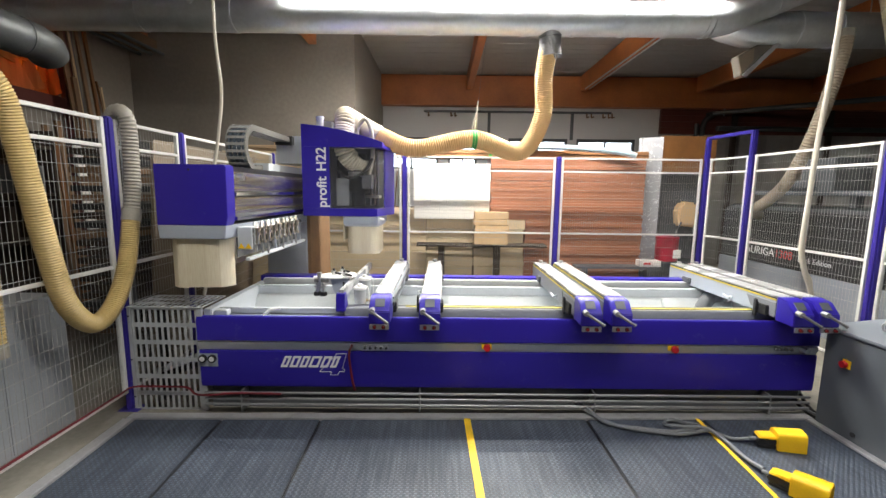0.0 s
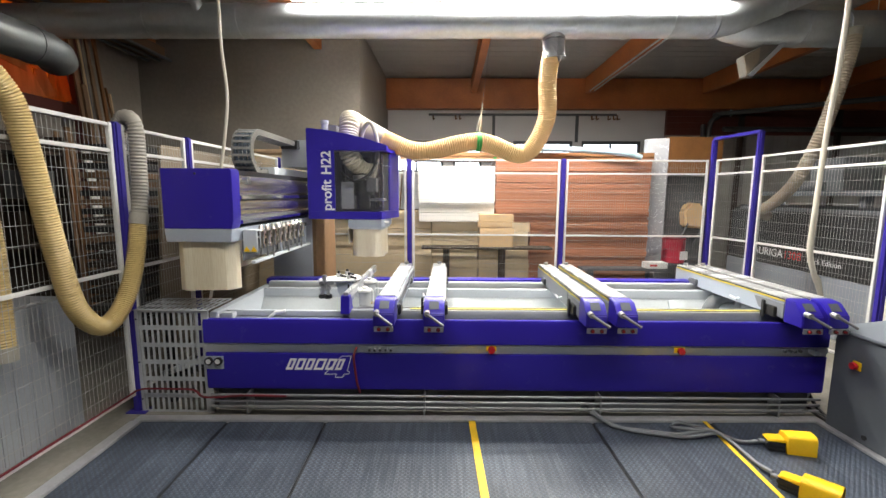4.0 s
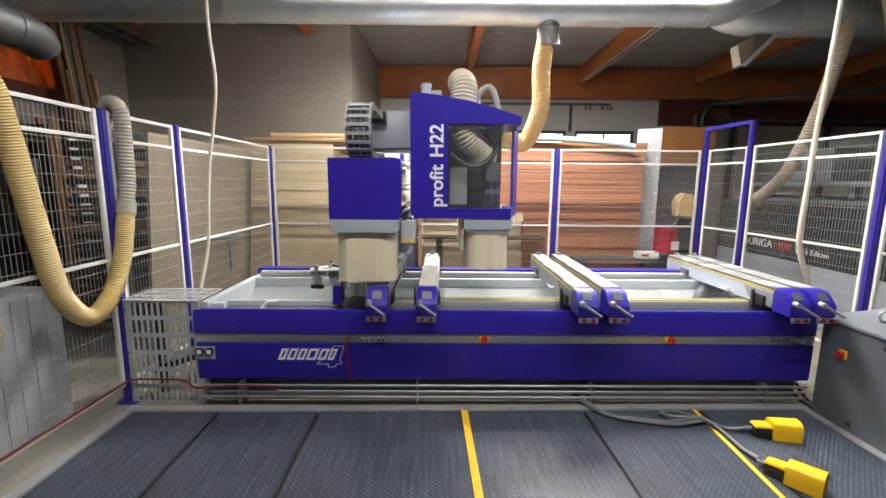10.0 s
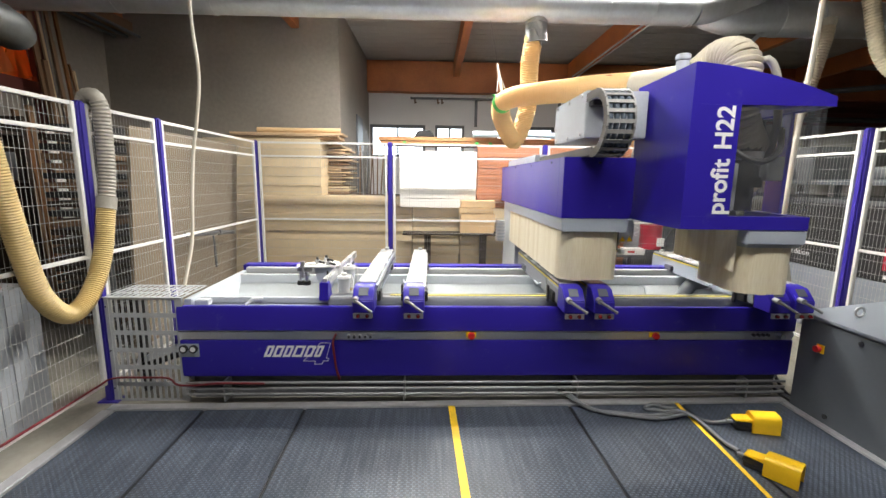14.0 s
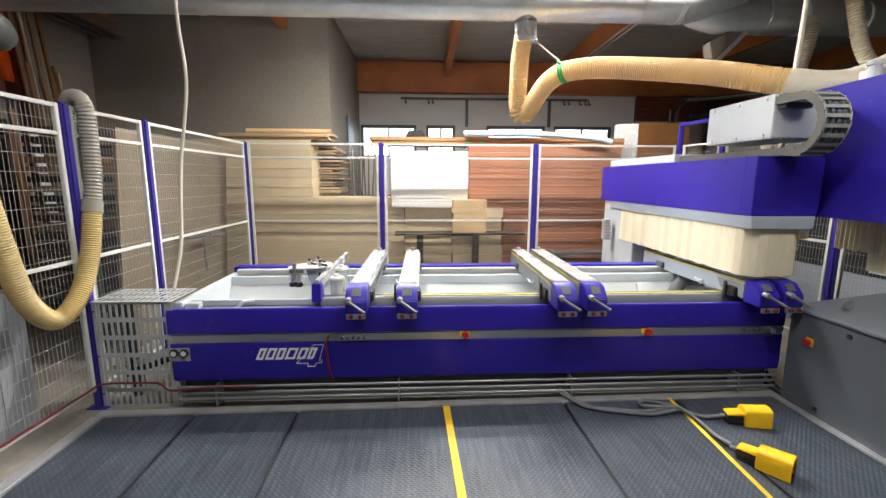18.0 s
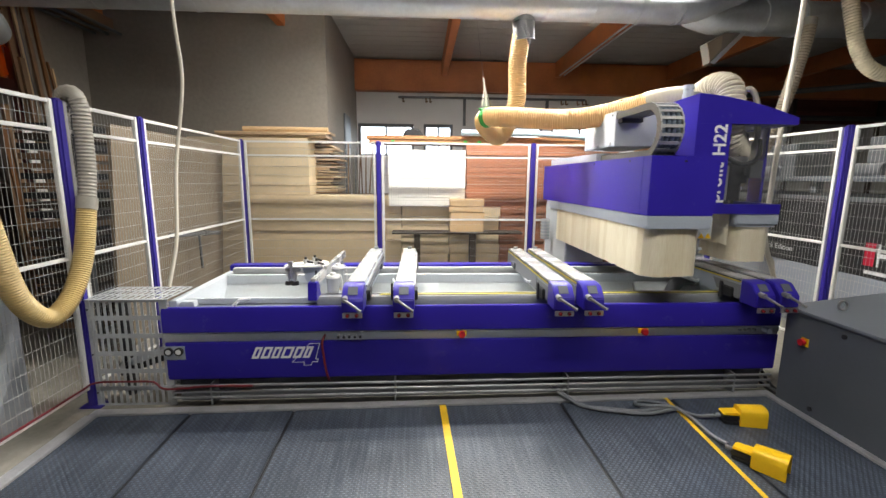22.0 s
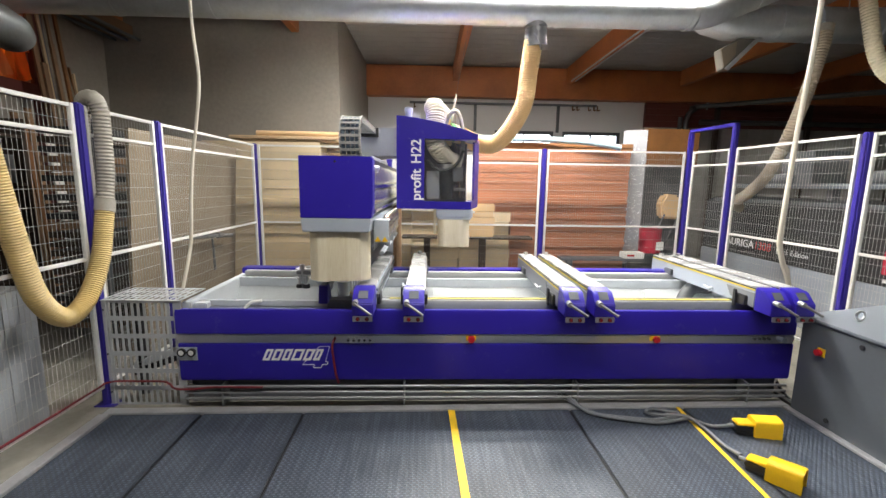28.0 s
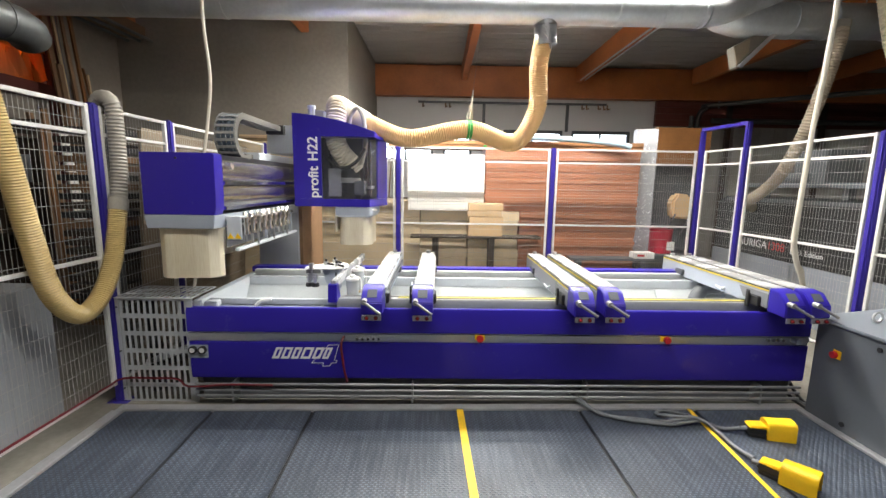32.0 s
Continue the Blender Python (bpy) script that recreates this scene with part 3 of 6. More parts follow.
part("cable_hook", rods(((BX0 + 0.42, FY + 0.14, 0.66), (BX0 + 0.46, FY + 0.16, 0.70), 0.012), ((BX0 + 0.46, FY + 0.16, 0.70), (BX0 + 0.53, FY + 0.18, 0.705), 0.012)), WHITE, bed)
part("corner_block", boxes((BX0 + 0.065, BX0 + 0.16, FY + 0.12, FY + 0.19, 0.656, 0.70)), GREY, bed, bevel=0.006)
part("front_guide", prisms([(FY + 0.16, 0.655), (FY + 0.16, 0.69), (FY + 0.18, 0.715), (FY + 0.27, 0.715), (FY + 0.27, 0.655)], -1.2, BX1 - 0.06, "x"), DARK_PLATE, bed)
part("guide_edge", boxes((-1.15, BX1 - 0.065, FY + 0.246, FY + 0.262, 0.7152, 0.722)), DULL_STEEL, bed)
part("guide_line", boxes((-0.75, BX1 - 0.07, FY + 0.203, FY + 0.213, 0.7152, 0.7175)), BLACK, bed)
part("scale_strip", boxes((-0.75, BX1 - 0.07, FY + 0.215, FY + 0.24, 0.7152, 0.7185)), SCALE_YELLOW, bed, "yellow measuring strip")
part("back_guide", boxes((BX0 + 0.05, BX1 - 0.05, 0.10, 0.15, 0.62, 0.715)), GREY, bed, bevel=0.006)
part("back_slot", boxes((BX0 + 0.05, BX1 - 0.05, 0.152, 0.236, 0.62, 0.70)), BLACK, bed)
part("back_rail", boxes((BX0 + 0.05, BX1 - 0.05, 0.238, 0.296, 0.62, 0.750)), PALE_RAIL, bed, bevel=0.006)
part("back_cover", boxes((BX0 + 0.0, BX1, 0.30, 0.42, 0.60, 0.765)), BLUE, bed, bevel=0.006)
part("tray", prisms([(FY + 0.30, 0.60), (FY + 0.36, 0.38), (-0.10, 0.34), (0.11, 0.63), (0.09, 0.64), (-0.11, 0.36), (FY + 0.38, 0.40), (FY + 0.31, 0.62)], BX0 + 0.02, BX1 - 0.02, "x"), PALE_TRAY, bed)
part("end_plate", boxes((BX0, BX0 + 0.06, FY + 0.10, 0.30, 0.1, 0.715)), GREY, bed, bevel=0.006)
part("end_plate", boxes((BX1 - 0.05, BX1, FY + 0.10, 0.30, 0.1, 0.70)), GREY, bed, bevel=0.006)
for x in (-0.35, 0.75, 1.6):
    part("tray_rib", prisms([(-0.11, 0.375), (0.07, 0.625), (0.05, 0.645), (-0.14, 0.39)], x - 0.07, x + 0.07, "x"), PALE_TRAY, bed, bevel=0.004)

# small fittings on the bed's front
for x, s in ((-0.155, 1), (1.18, 1)):
    e = part("emergency_stop_plate", boxes((x - 0.036, x + 0.036, FY - 0.006, FY + 0.004, 0.472, 0.506)), YELLOW, bed, "yellow plate of an emergency stop")
    part("button", rods(((x, FY - 0.006, 0.489), (x, FY - 0.02, 0.489), 0.012), ((x, FY - 0.02, 0.489), (x, FY - 0.04, 0.489), 0.026, 0.023), n=16), RED, e)
g = part("gauge_plate", boxes((-2.205, -2.07, FY - 0.004, FY + 0.004, 0.325, 0.42)), TRIM_GREY, bed, "white plate with two pressure gauges")
for x in (-2.172, -2.105):
    d = part("gauge", rods(((x, FY - 0.004, 0.385), (x, FY - 0.02, 0.385), 0.029), n=20), BLACK, g)
    part("dial", rods(((x, FY - 0.0205, 0.385), (x, FY - 0.0225, 0.385), 0.018), n=20), WHITE, g)
for k in range(5):
    part("air_coupling", rods(((-1.02 + 0.038 * k, FY + 0.004, 0.478), (-1.02 + 0.038 * k, FY - 0.02, 0.478), 0.013), n=10), SATIN, bed)
    part("coupling_bore", rods(((-1.02 + 0.038 * k, FY - 0.0203, 0.478), (-1.02 + 0.038 * k, FY - 0.0215, 0.478), 0.008), n=10), BLACK, bed)
for k in range(4):
    part("air_coupling", rods(((1.92 + 0.036 * k, FY + 0.004, 0.49), (1.92 + 0.036 * k, FY - 0.015, 0.49), 0.011), n=10), DARK_GREY, bed)
part("plug", rods(((2.11, FY + 0.004, 0.49), (2.11, FY - 0.05, 0.49), 0.02), n=12), TRIM_GREY, bed)


def slanted(name, cells, x, z, h, w, gap, stroke, material, parent):
    """A wordmark drawn as plain slanted frames: one for each sign."""
    at = lambda u, v: (u + 0.44 * v, z + v)
    for wide in cells:
        x1 = x + wide * w
        bm = bmesh.new()
        for c in ([at(x, 0), at(x + stroke, 0), at(x + stroke, h), at(x, h)], [at(x1 - stroke, 0), at(x1, 0), at(x1, h), at(x1 - stroke, h)],
                  [at(x + stroke, h - stroke * 0.9), at(x1 - stroke, h - stroke * 0.9), at(x1 - stroke, h), at(x + stroke, h)],
                  [at(x + stroke, 0), at(x1 - stroke, 0), at(x1 - stroke, stroke * 0.9), at(x + stroke, stroke * 0.9)]):
            prism(bm, c, FY - 0.0025, FY + 0.001, "y")
        part(name, bm, material, parent)
        x = x1 + gap


slanted("logo_shape", (0.85, 1.0, 0.9, 1.2, 1.0, 0.8), -1.628, 0.323, 0.083, 0.058, 0.013, 0.017, LETTER, bed)
_line = [(-1.348, 0.291), (-1.224, 0.426), (-1.154, 0.427), (-1.186, 0.313), (-1.168, 0.312), (-1.174, 0.292), (-1.210, 0.292), (-1.218, 0.268), (-1.271, 0.267), (-1.264, 0.291)]
for (x0, z0), (x1, z1) in zip(_line, _line[1:] + _line[:1]):
    part("logo_outline", rods(((x0, FY - 0.0005, z0), (x1, FY - 0.0005, z1), 0.0022), n=6), LETTER, bed)
_r = bmesh.new()
tube(_r, smooth_path([(-1.115, FY + 0.002, 0.49), (-1.125, FY - 0.05, 0.45), (-1.12, FY - 0.045, 0.36), (-1.105, FY - 0.05, 0.25), (-1.09, FY - 0.035, 0.17)], 0.02), 0.009, 8)
part("air_hose", _r, RED_HOSE, bed, "dark red rubber air hose")

# ---- measuring table and stop fence standing on the bed ----
fix = thing("stop_table", "small round steel stop table with clamping knobs on the bed", "fixture", at=(-1.05, 0.62, 0.70))
part("plate", prisms([(-0.18, -0.05), (-0.12, 0.06), (-0.03, 0.15), (0.06, 0.17), (0.13, 0.12), (0.155, 0.03), (0.13, -0.05), (0.05, -0.09), (-0.06, -0.10), (-0.15, -0.10)], 0.180, 0.194, "z"), WHITE, fix, bevel=0.004)
part("slot_line", boxes((-0.03, 0.11, 0.035, 0.047, 0.1945, 0.1965)), BLACK, fix)
part("slot_line", boxes((-0.10, -0.02, -0.035, -0.025, 0.1945, 0.1965)), BLACK, fix)
part("bracket", prisms([(0.03, 0.0), (-0.02, 0.08), (-0.04, 0.179), (0.10, 0.179), (0.09, 0.0)], -0.05, 0.05, "y"), TRIM_GREY, fix, bevel=0.006)
part("bracket_gap", boxes((0.06, 0.075, -0.0515, -0.0502, 0.03, 0.15)), BLACK, fix)
part("arm", boxes((-0.16, -0.045, -0.09, -0.06, 0.150, 0.179)), DARK_STEEL, fix, bevel=0.004)
for x, y in ((-0.135, -0.085), (-0.085, -0.095)):
    part("stem", rods(((x, y, 0.149), (x, y, 0.075), 0.014), ((x, y, 0.13), (x, y, 0.115), 0.024), n=12), STEEL, fix)
    part("knob", rods(((x, y, 0.075), (x, y, 0.045), 0.028, 0.031), n=14), BLACK, fix, bevel=0.004)
part("front_nut", rods(((-0.11, -0.105, 0.20), (-0.11, -0.105, 0.235), 0.02), ((-0.11, -0.105, 0.10), (-0.11, -0.105, 0.20), 0.009), n=8), STEEL, fix)
for x, y in ((-0.03, 0.03), (0.07, -0.03), (0.02, 0.12)):
    c = part("clamp", rods(((x, y, 0.1942), (x, y, 0.225), 0.020), n=12), STEEL, fix)
    part("clamp_arm", rods(((x, y, 0.212), (x + 0.065, y - 0.035, 0.205), 0.009), ((x, y, 0.225), (x, y, 0.245), 0.010), n=8), BLACK, c)
stopf = thing("stop_fence", "aluminium stop fence profile with a blue foot", "fixture", at=(-0.93, 0.25, 0.70))
part("profile", boxes((-0.018, 0.018, 0.02, 1.25, 0.09, 0.155)), SATIN, stopf, bevel=0.004)
part("slot", boxes((-0.0195, -0.018, 0.02, 1.25, 0.115, 0.127)), BLACK, stopf)
part("foot", prisms([(-0.02, 0.0), (0.0, 0.13), (0.06, 0.13), (0.12, 0.0)], -0.035, 0.03, "x"), BLUE, stopf, bevel=0.004)
part("rear_foot", boxes((-0.03, 0.03, 0.95, 1.05, 0.02, 0.09)), DARK_GREY, stopf)
for y, h in ((0.43, 0.145), (0.64, 0.175)):
    cup = thing("filter_cup", "clear air filter cup on a steel bracket", "filter", "filter cups", at=(-0.822, y, 0.70))
    part("cup", rods(((0, 0, 0.0), (0, 0, h - 0.02), 0.044, 0.050), n=18), GLASS_PLASTIC, cup)
    part("insert", rods(((0, 0, 0.01), (0, 0, h - 0.03), 0.022), n=12), WHITE, cup)
    part("head", rods(((0, 0, h - 0.02), (0, 0, h), 0.053, 0.047), ((0, 0, h), (0, 0, h + 0.02), 0.022), n=18), WHITE, cup, bevel=0.004)
    part("drain", rods(((0, 0, -0.025), (0, 0, 0.0), 0.018), n=10), BRASS, cup)
    part("fitting", rods(((-0.05, -0.02, -0.012), (0.06, -0.03, -0.012), 0.011), n=8), BRASS, cup)
    part("thin_tube", (lambda b: (tube(b, smooth_path([(0.02, 0, h + 0.01), (0.06, -0.01, h), (0.072, -0.02, h * 0.5), (0.06, -0.03, 0.0)], 0.015), 0.004, 6), b)[1])(bmesh.new()), WHITE, cup)
exh = thing("suction_branch", "grey suction branch pipe inside the bed", "pipe", at=(2.26, 0.95, 0.40))
_e = bmesh.new()
tube(_e, smooth_path([(-0.12, 0.0, 0.0), (-0.10, 0.0, 0.15), (-0.02, 0.02, 0.26), (0.12, 0.04, 0.28)], 0.03), 0.06, 14)
part("elbow", _e, DARK_GREY, exh)
part("flange", rods(((0.12, 0.04, 0.28), (0.15, 0.045, 0.28), 0.075), n=16), STEEL, exh)

# ---- consoles ----
def console(x0, y0, y1):
    """A table beam from the front of the bed to the back, with its clamp lever and valve plate."""
    c = thing("console", "pale grey console beam with a blue end and a clamp lever", "console", "consoles on the bed", at=(x0, y0, 0.72))
    w = 0.066
    part("beam", prisms([(-w, 0.0), (-w, 0.125), (w, 0.125), (w, 0.0)], 0.1605, y1 - y0, "y"), TRIM_GREY, c, bevel=0.004)
    part("top_plate", boxes((-w + 0.004, w - 0.004, 0.161, y1 - y0 - 0.01, 0.125, 0.15)), SATIN, c, bevel=0.003)
    part("end_cap", prisms([(0.0, -0.02), (0.0, 0.062), (0.07, 0.137), (0.16, 0.15), (0.16, -0.02)], -w - 0.004, w + 0.004, "x"), BLUE, c, bevel=0.006)
    part("cover_plate", prisms([(0.026, 0.0899), (0.066, 0.1327), (0.0635, 0.1357), (0.0235, 0.0929)], -0.032, 0.032, "x"), PEDAL_GREY, c)
    part("valve_plate", boxes((-0.064, 0.064, -0.012, 0.0, -0.055, -0.02)), ALU, c, bevel=0.002)
    for s in (-0.03, 0.03):
        part("push_button", rods(((s, -0.012, -0.037), (s, -0.028, -0.037), 0.0105, 0.009)), DARK_BUTTON, c)
        part("button_collar", rods(((s, -0.012, -0.037), (s, -0.016, -0.037), 0.014)), BLACK, c)
    part("clamp_lever", rods(((-0.045, -0.028, 0.072), (0.058, -0.06, 0.008), 0.0105, 0.0085), ((-0.045, 0.01, 0.075), (-0.045, -0.035, 0.072), 0.0185), ((0.058, -0.06, 0.008), (0.064, -0.061, 0.004), 0.011)), DARK_STEEL, c)
    part("side_rail", boxes((w, w + 0.012, 0.20, y1 - y0 - 0.03, 0.05, 0.075)), DARK_GREY, c)
    part("side_rail", boxes((w, w + 0.010, 0.20, y1 - y0 - 0.03, 0.10, 0.115)), STEEL, c)
    part("end_stop", rods(((0.0, y1 - y0 - 0.05, 0.15), (0.0, y1 - y0 - 0.05, 0.175), 0.022)), STEEL, c)
    part("clamp_foot", boxes((-0.09, 0.09, 0.22, 0.34, -0.005, 0.07)), BLACK, c, bevel=0.006)
    part("clamp_grip", boxes((-0.104, -0.0905, 0.30, 0.335, -0.03, 0.10)), BLACK, c, bevel=0.005)
    part("side_plate", prisms([(0.162, 0.0), (0.162, 0.105), (0.45, 0.105), (0.40, 0.03)], -w - 0.005, -w - 0.001, "x"), DARK_PLATE, c)
    part("locking_lever", rods(((-0.07, 0.62, 0.035), (-0.10, 0.60, 0.03), 0.012), ((-0.10, 0.60, 0.03), (-0.11, 0.66, 0.045), 0.009), n=8), GREY, c)
    part("clamp_foot", boxes((-0.09, 0.09, 1.18, 1.30, 0.015, 0.07)), DARK_GREY, c, bevel=0.006)
    return c


_c = console(-0.600, -0.07, 1.50)
_c.location.z = 0.728
for x, y in ((-0.267, -0.07), (0.806, -0.065), (1.009, -0.06), (2.235, -0.035), (2.41, -0.03)):
    _k = copy_thing(_c, pose(x, y, 0.728, 0, 0, 0.55 if x > 2 else 0))
    # on this console alone the beam's side is drawn darker
    if x == 0.806:
        part("dark_beam_side", boxes((-0.0715, -0.0665, 0.46, 1.555, 0.0, 0.115)), DARK_PLATE, _k, "dark grey side of the beam", bevel=0.001)
    if x > 0:                           # the consoles further along carry a yellow scale on their side
        part("side_strip", boxes((-0.071, -0.066, 0.165, 1.55, 0.121, 0.131)), SCALE_LEMON, _k)
        part("side_groove", boxes((-0.0695, -0.066, 0.165, 1.55, 0.133, 0.141)), BLACK, _k)

# ---- the gantry (its origin: under the front left corner of the beam) ----
gantry = thing("gantry", "travelling blue and grey gantry with a cantilever beam", "machine")
part("end_cap", prisms([(0.0, 1.337), (0.0, 1.74), (0.468, 1.74), (0.478, 1.725), (0.475, 1.40), (0.462, 1.337)], 0.05, 0.16, "y"), BLUE, gantry, bevel=0.003)
part("cap_screw", rods(((0.235, 0.052, 1.705), (0.235, 0.044, 1.705), 0.008), n=8), BLACK, gantry)
part("side_cover", boxes((0.0, 0.03, 0.1603, 2.55, 1.337, 1.74)), BLUE, gantry, bevel=0.001)
for y in (0.35, 1.0, 1.7, 2.4):
    part("cover_screw", rods(((0.001, y, 1.715), (-0.004, y, 1.715), 0.008), n=8), BLACK, gantry)
part("beam", boxes((0.05, 0.44, 0.17, 2.5, 1.36, 1.70)), DARK_GREY, gantry)
def bowed(z0, z1, out):
    return [(0.44, z0)] + [(0.446 + out * math.sin(math.pi * k / 12) ** 0.8, z0 + (z1 - z0) * k / 12) for k in range(13)] + [(0.44, z1)]


part("way_cover", prisms(bowed(1.566, 1.70, 0.022), 0.18, 2.45, "y"), STRIP, gantry)
part("way_cover", prisms(bowed(1.412, 1.525, 0.02), 0.18, 2.45, "y"), STRIP, gantry)
for z in (1.547, 1.375):
    part("linear_rail", boxes((0.44, 0.478, 0.18, 2.45, z - 0.013, z + 0.013)), POLISHED, gantry, bevel=0.003)
part("rail_bumper", rods(((0.462, 0.24, 1.675), (0.50, 0.24, 1.675), 0.016), ((0.462, 0.29, 1.66), (0.485, 0.29, 1.66), 0.02), n=12), STEEL, gantry)
part("chain_tray", boxes((0.05, 0.44, 0.17, 2.5, 1.702, 1.738)), BLACK, gantry)
part("tray_cover", boxes((0.06, 0.33, 1.12, 2.48, 1.739, 1.815)), GREY, gantry, "pale grey cover of the cable tray", bevel=0.006)
part("lower_trim", prisms([(0.012, 1.245), (0.0, 1.335), (0.462, 1.335), (0.45, 1.245)], 0.045, 2.3, "y"), TRIM_GREY, gantry, bevel=0.005)
part("column", boxes((0.03, 0.46, 1.72, 2.50, 0.10, 1.36)), GREY, gantry, bevel=0.01)
part("column_edge", boxes((0.461, 0.495, 1.73, 2.5, 0.12, 1.33)), OLD_WOOD, gantry, "brown wooden edge cover of the column")
part("carriage_foot", boxes((-0.05, 0.55, 1.50, 2.55, FLOOR_Z, 0.099)), DARK_GREY, gantry, bevel=0.01)
sp = part("spring_can", rods(((-0.06, 2.2, 0.88), (-0.06, 2.2, 1.12), 0.05), n=16), GREY, gantry)
for k in range(6):
    part("coil", rods(((-0.06, 2.2, 0.90 + 0.038 * k), (-0.06, 2.2, 0.916 + 0.038 * k), 0.056), n=16), STEEL, sp)


def skirt_strips(parent, cx, cy, hx, hy, z0, z1, corner, pitch, open_back, material):
    """Hanging brush lamellae round a rounded rectangle, each a strip of its own."""
    pts = []
    for sx, sy, a0 in ((-1, 1, 90), (-1, -1, 180), (1, -1, 270), (1, 1, 0)):
        for j in range(6):
            a = radians(a0 + j * 18)
            pts.append(Vector((cx + sx * (hx - corner) + corner * math.cos(a), cy + sy * (hy - corner) + corner * math.sin(a), 0)))
    pts = pts[5:-6] if open_back else pts + [pts[0]]
    line = []
    for p, q in zip(pts, pts[1:]):
        n = max(1, round((q - p).length / 0.01))
        line += [p.lerp(q, i / n) for i in range(n)]
    line.append(pts[-1])
    step = max(1, round(pitch / 0.01))
    for i in range(0, len(line) - 1, step):
        seg = line[i:i + step + 2]
        if len(seg) < 2:
            continue
        a, b = seg[0], seg[-1]
        t = (b - a).normalized()
        nrm = Vector((t.y, -t.x, 0))
        off, drop, push = 0.0012 * (i // step % 2), random.uniform(-0.004, 0.004), random.uniform(0.0, 0.002)
        rows = []
        for z, o in ((z1, 0.0), (0.6 * z1 + 0.4 * z0, push * 0.3), (z0 + drop, push)):
            for p in seg[::max(1, len(seg) - 1)] if len(seg) < 4 else (a, seg[len(seg) // 2], b):
                q = p + nrm * (off + o)
                rows.append(Vector((q.x, q.y, z)))
        w = len(rows) // 3
        bm = bmesh.new()
        v = [bm.verts.new(q) for q in rows] + [bm.verts.new(q - nrm * 0.002) for q in rows]
        m = len(rows)
        for r in range(2):
            for c in range(w - 1):
                k = r * w + c
                bm.faces.new((v[k], v[k + 1], v[k + w + 1], v[k + w]))
                bm.faces.new((v[m + k], v[m + k + w], v[m + k + w + 1], v[m + k + 1]))
        for c in range(w - 1):
            k = 2 * w + c
            bm.faces.new((v[k], v[k + 1], v[m + k + 1], v[m + k]))
        part("brush_strip", bm, material, parent)


skirt_strips(gantry, 0.232, 1.11, 0.208, 1.035, 0.905, 1.25, 0.11, 0.07, True, SKIRT)
# tool magazine under the beam
part("magazine_bar", boxes((0.463, 0.497, 0.206, 1.45, 1.262, 1.292)), DARK_GREY, gantry, bevel=0.004)
part("magazine_end", boxes((0.464, 0.566, 0.19, 0.205, 1.157, 1.317)), GREY, gantry, bevel=0.004)
part("magazine_lid", boxes((0.464, 0.566, 0.206, 0.30, 1.311, 1.317)), GREY, gantry)
part("lower_bar", boxes((0.50, 0.53, 0.22, 1.45, 1.070, 1.094)), GREY, gantry, bevel=0.004)
for y in (0.80, 1.40):
    part("bar_strut", boxes((0.470, 0.496, y - 0.012, y + 0.012, 1.095, 1.261)), TRIM_GREY, gantry)
part("magazine_plate", boxes((0.456, 0.462, 0.19, 1.45, 1.10, 1.244)), DARK_GREY, gantry)
for k in range(9):
    y = 0.335 + 0.105 * k
    th = part("tool_holder", turned(0.532, y, [(1.345, 0.010), (1.340, 0.014), (1.300, 0.025), (1.299, 0.035), (1.282, 0.035), (1.281, 0.026), (1.266, 0.026), (1.265, 0.036), (1.247, 0.036), (1.246, 0.025), (1.205, 0.024), (1.203, 0.030), (1.178, 0.029), (1.176, 0.012)]), POLISHED, gantry)
    part("tool_shank", rods(((0.532, y, 1.1755), (0.532, y, 1.12 - 0.02 * (k % 3)), 0.009), n=8), DARK_STEEL, th)
    part("gripper", boxes((0.498, 0.515, y - 0.024, y + 0.024, 1.267, 1.280)), BLACK, th)
for x in (0.468, 0.518):
    part("warning_sign", prisms([(x, 1.165), (x + 0.044, 1.165), (x + 0.022, 1.203)], 0.1865, 0.1898, "y"), YELLOW, gantry, "yellow triangular warning sign")

# ---- the head on the beam (its own origin: left front edge) ----
HX = 0.52
head = part("head_cover", prisms([(-0.012, 1.325), (-0.012, 2.2135), (0.62, 2.205), (0.62, 1.33)], 0.0, 0.02, "x"), BLUE, gantry, "blue machining head cover with clear windows")
part("front_pillar", prisms([(0.0202, 1.4003), (0.0202, 1.9992), (0.27, 1.9992), (0.27, 1.4003)], -0.012, 0.012, "y"), BLUE, head)
part("top_band", prisms([(0.0202, 1.9995), (0.0202, 2.2135), (0.20, 2.195), (0.42, 2.155), (0.62, 2.105), (0.79, 2.05), (0.79, 1.9995)], -0.012, 0.12, "y"), BLUE, head)
part("roof", prisms([(0.021, 2.17), (0.021, 2.205), (0.20, 2.187), (0.42, 2.147), (0.62, 2.097), (0.78, 2.045), (0.78, 2.01)], 0.121, 0.62, "y"), BLUE, head)
part("bottom_band", prisms([(0.0202, -0.012), (0.735, -0.012), (0.79, 0.24), (0.85, 0.46), (0.82, 0.50), (0.74, 0.50), (0.70, 0.04), (0.0202, 0.04)], 1.325, 1.40, "z"), BLUE, head)
part("front_window", boxes((0.271, 0.715, -0.006, 0.0, 1.401, 1.999)), CLEAR, head)
part("side_window", prisms([(0.742, 0.026), (0.778, 0.235), (0.772, 0.236), (0.736, 0.027)], 1.401, 1.999, "z"), CLEAR, head)
part("side_top_band", prisms([(0.7905, 0.0), (0.80, 0.24), (0.853, 0.46), (0.82, 0.50), (0.7805, 0.50), (0.7805, 0.122), (0.7905, 0.12)], 2.0, 2.03, "z"), BLUE, head)
part("corner_post", boxes((0.716, 0.748, -0.008, 0.024, 1.401, 1.999)), CLEAR, head)
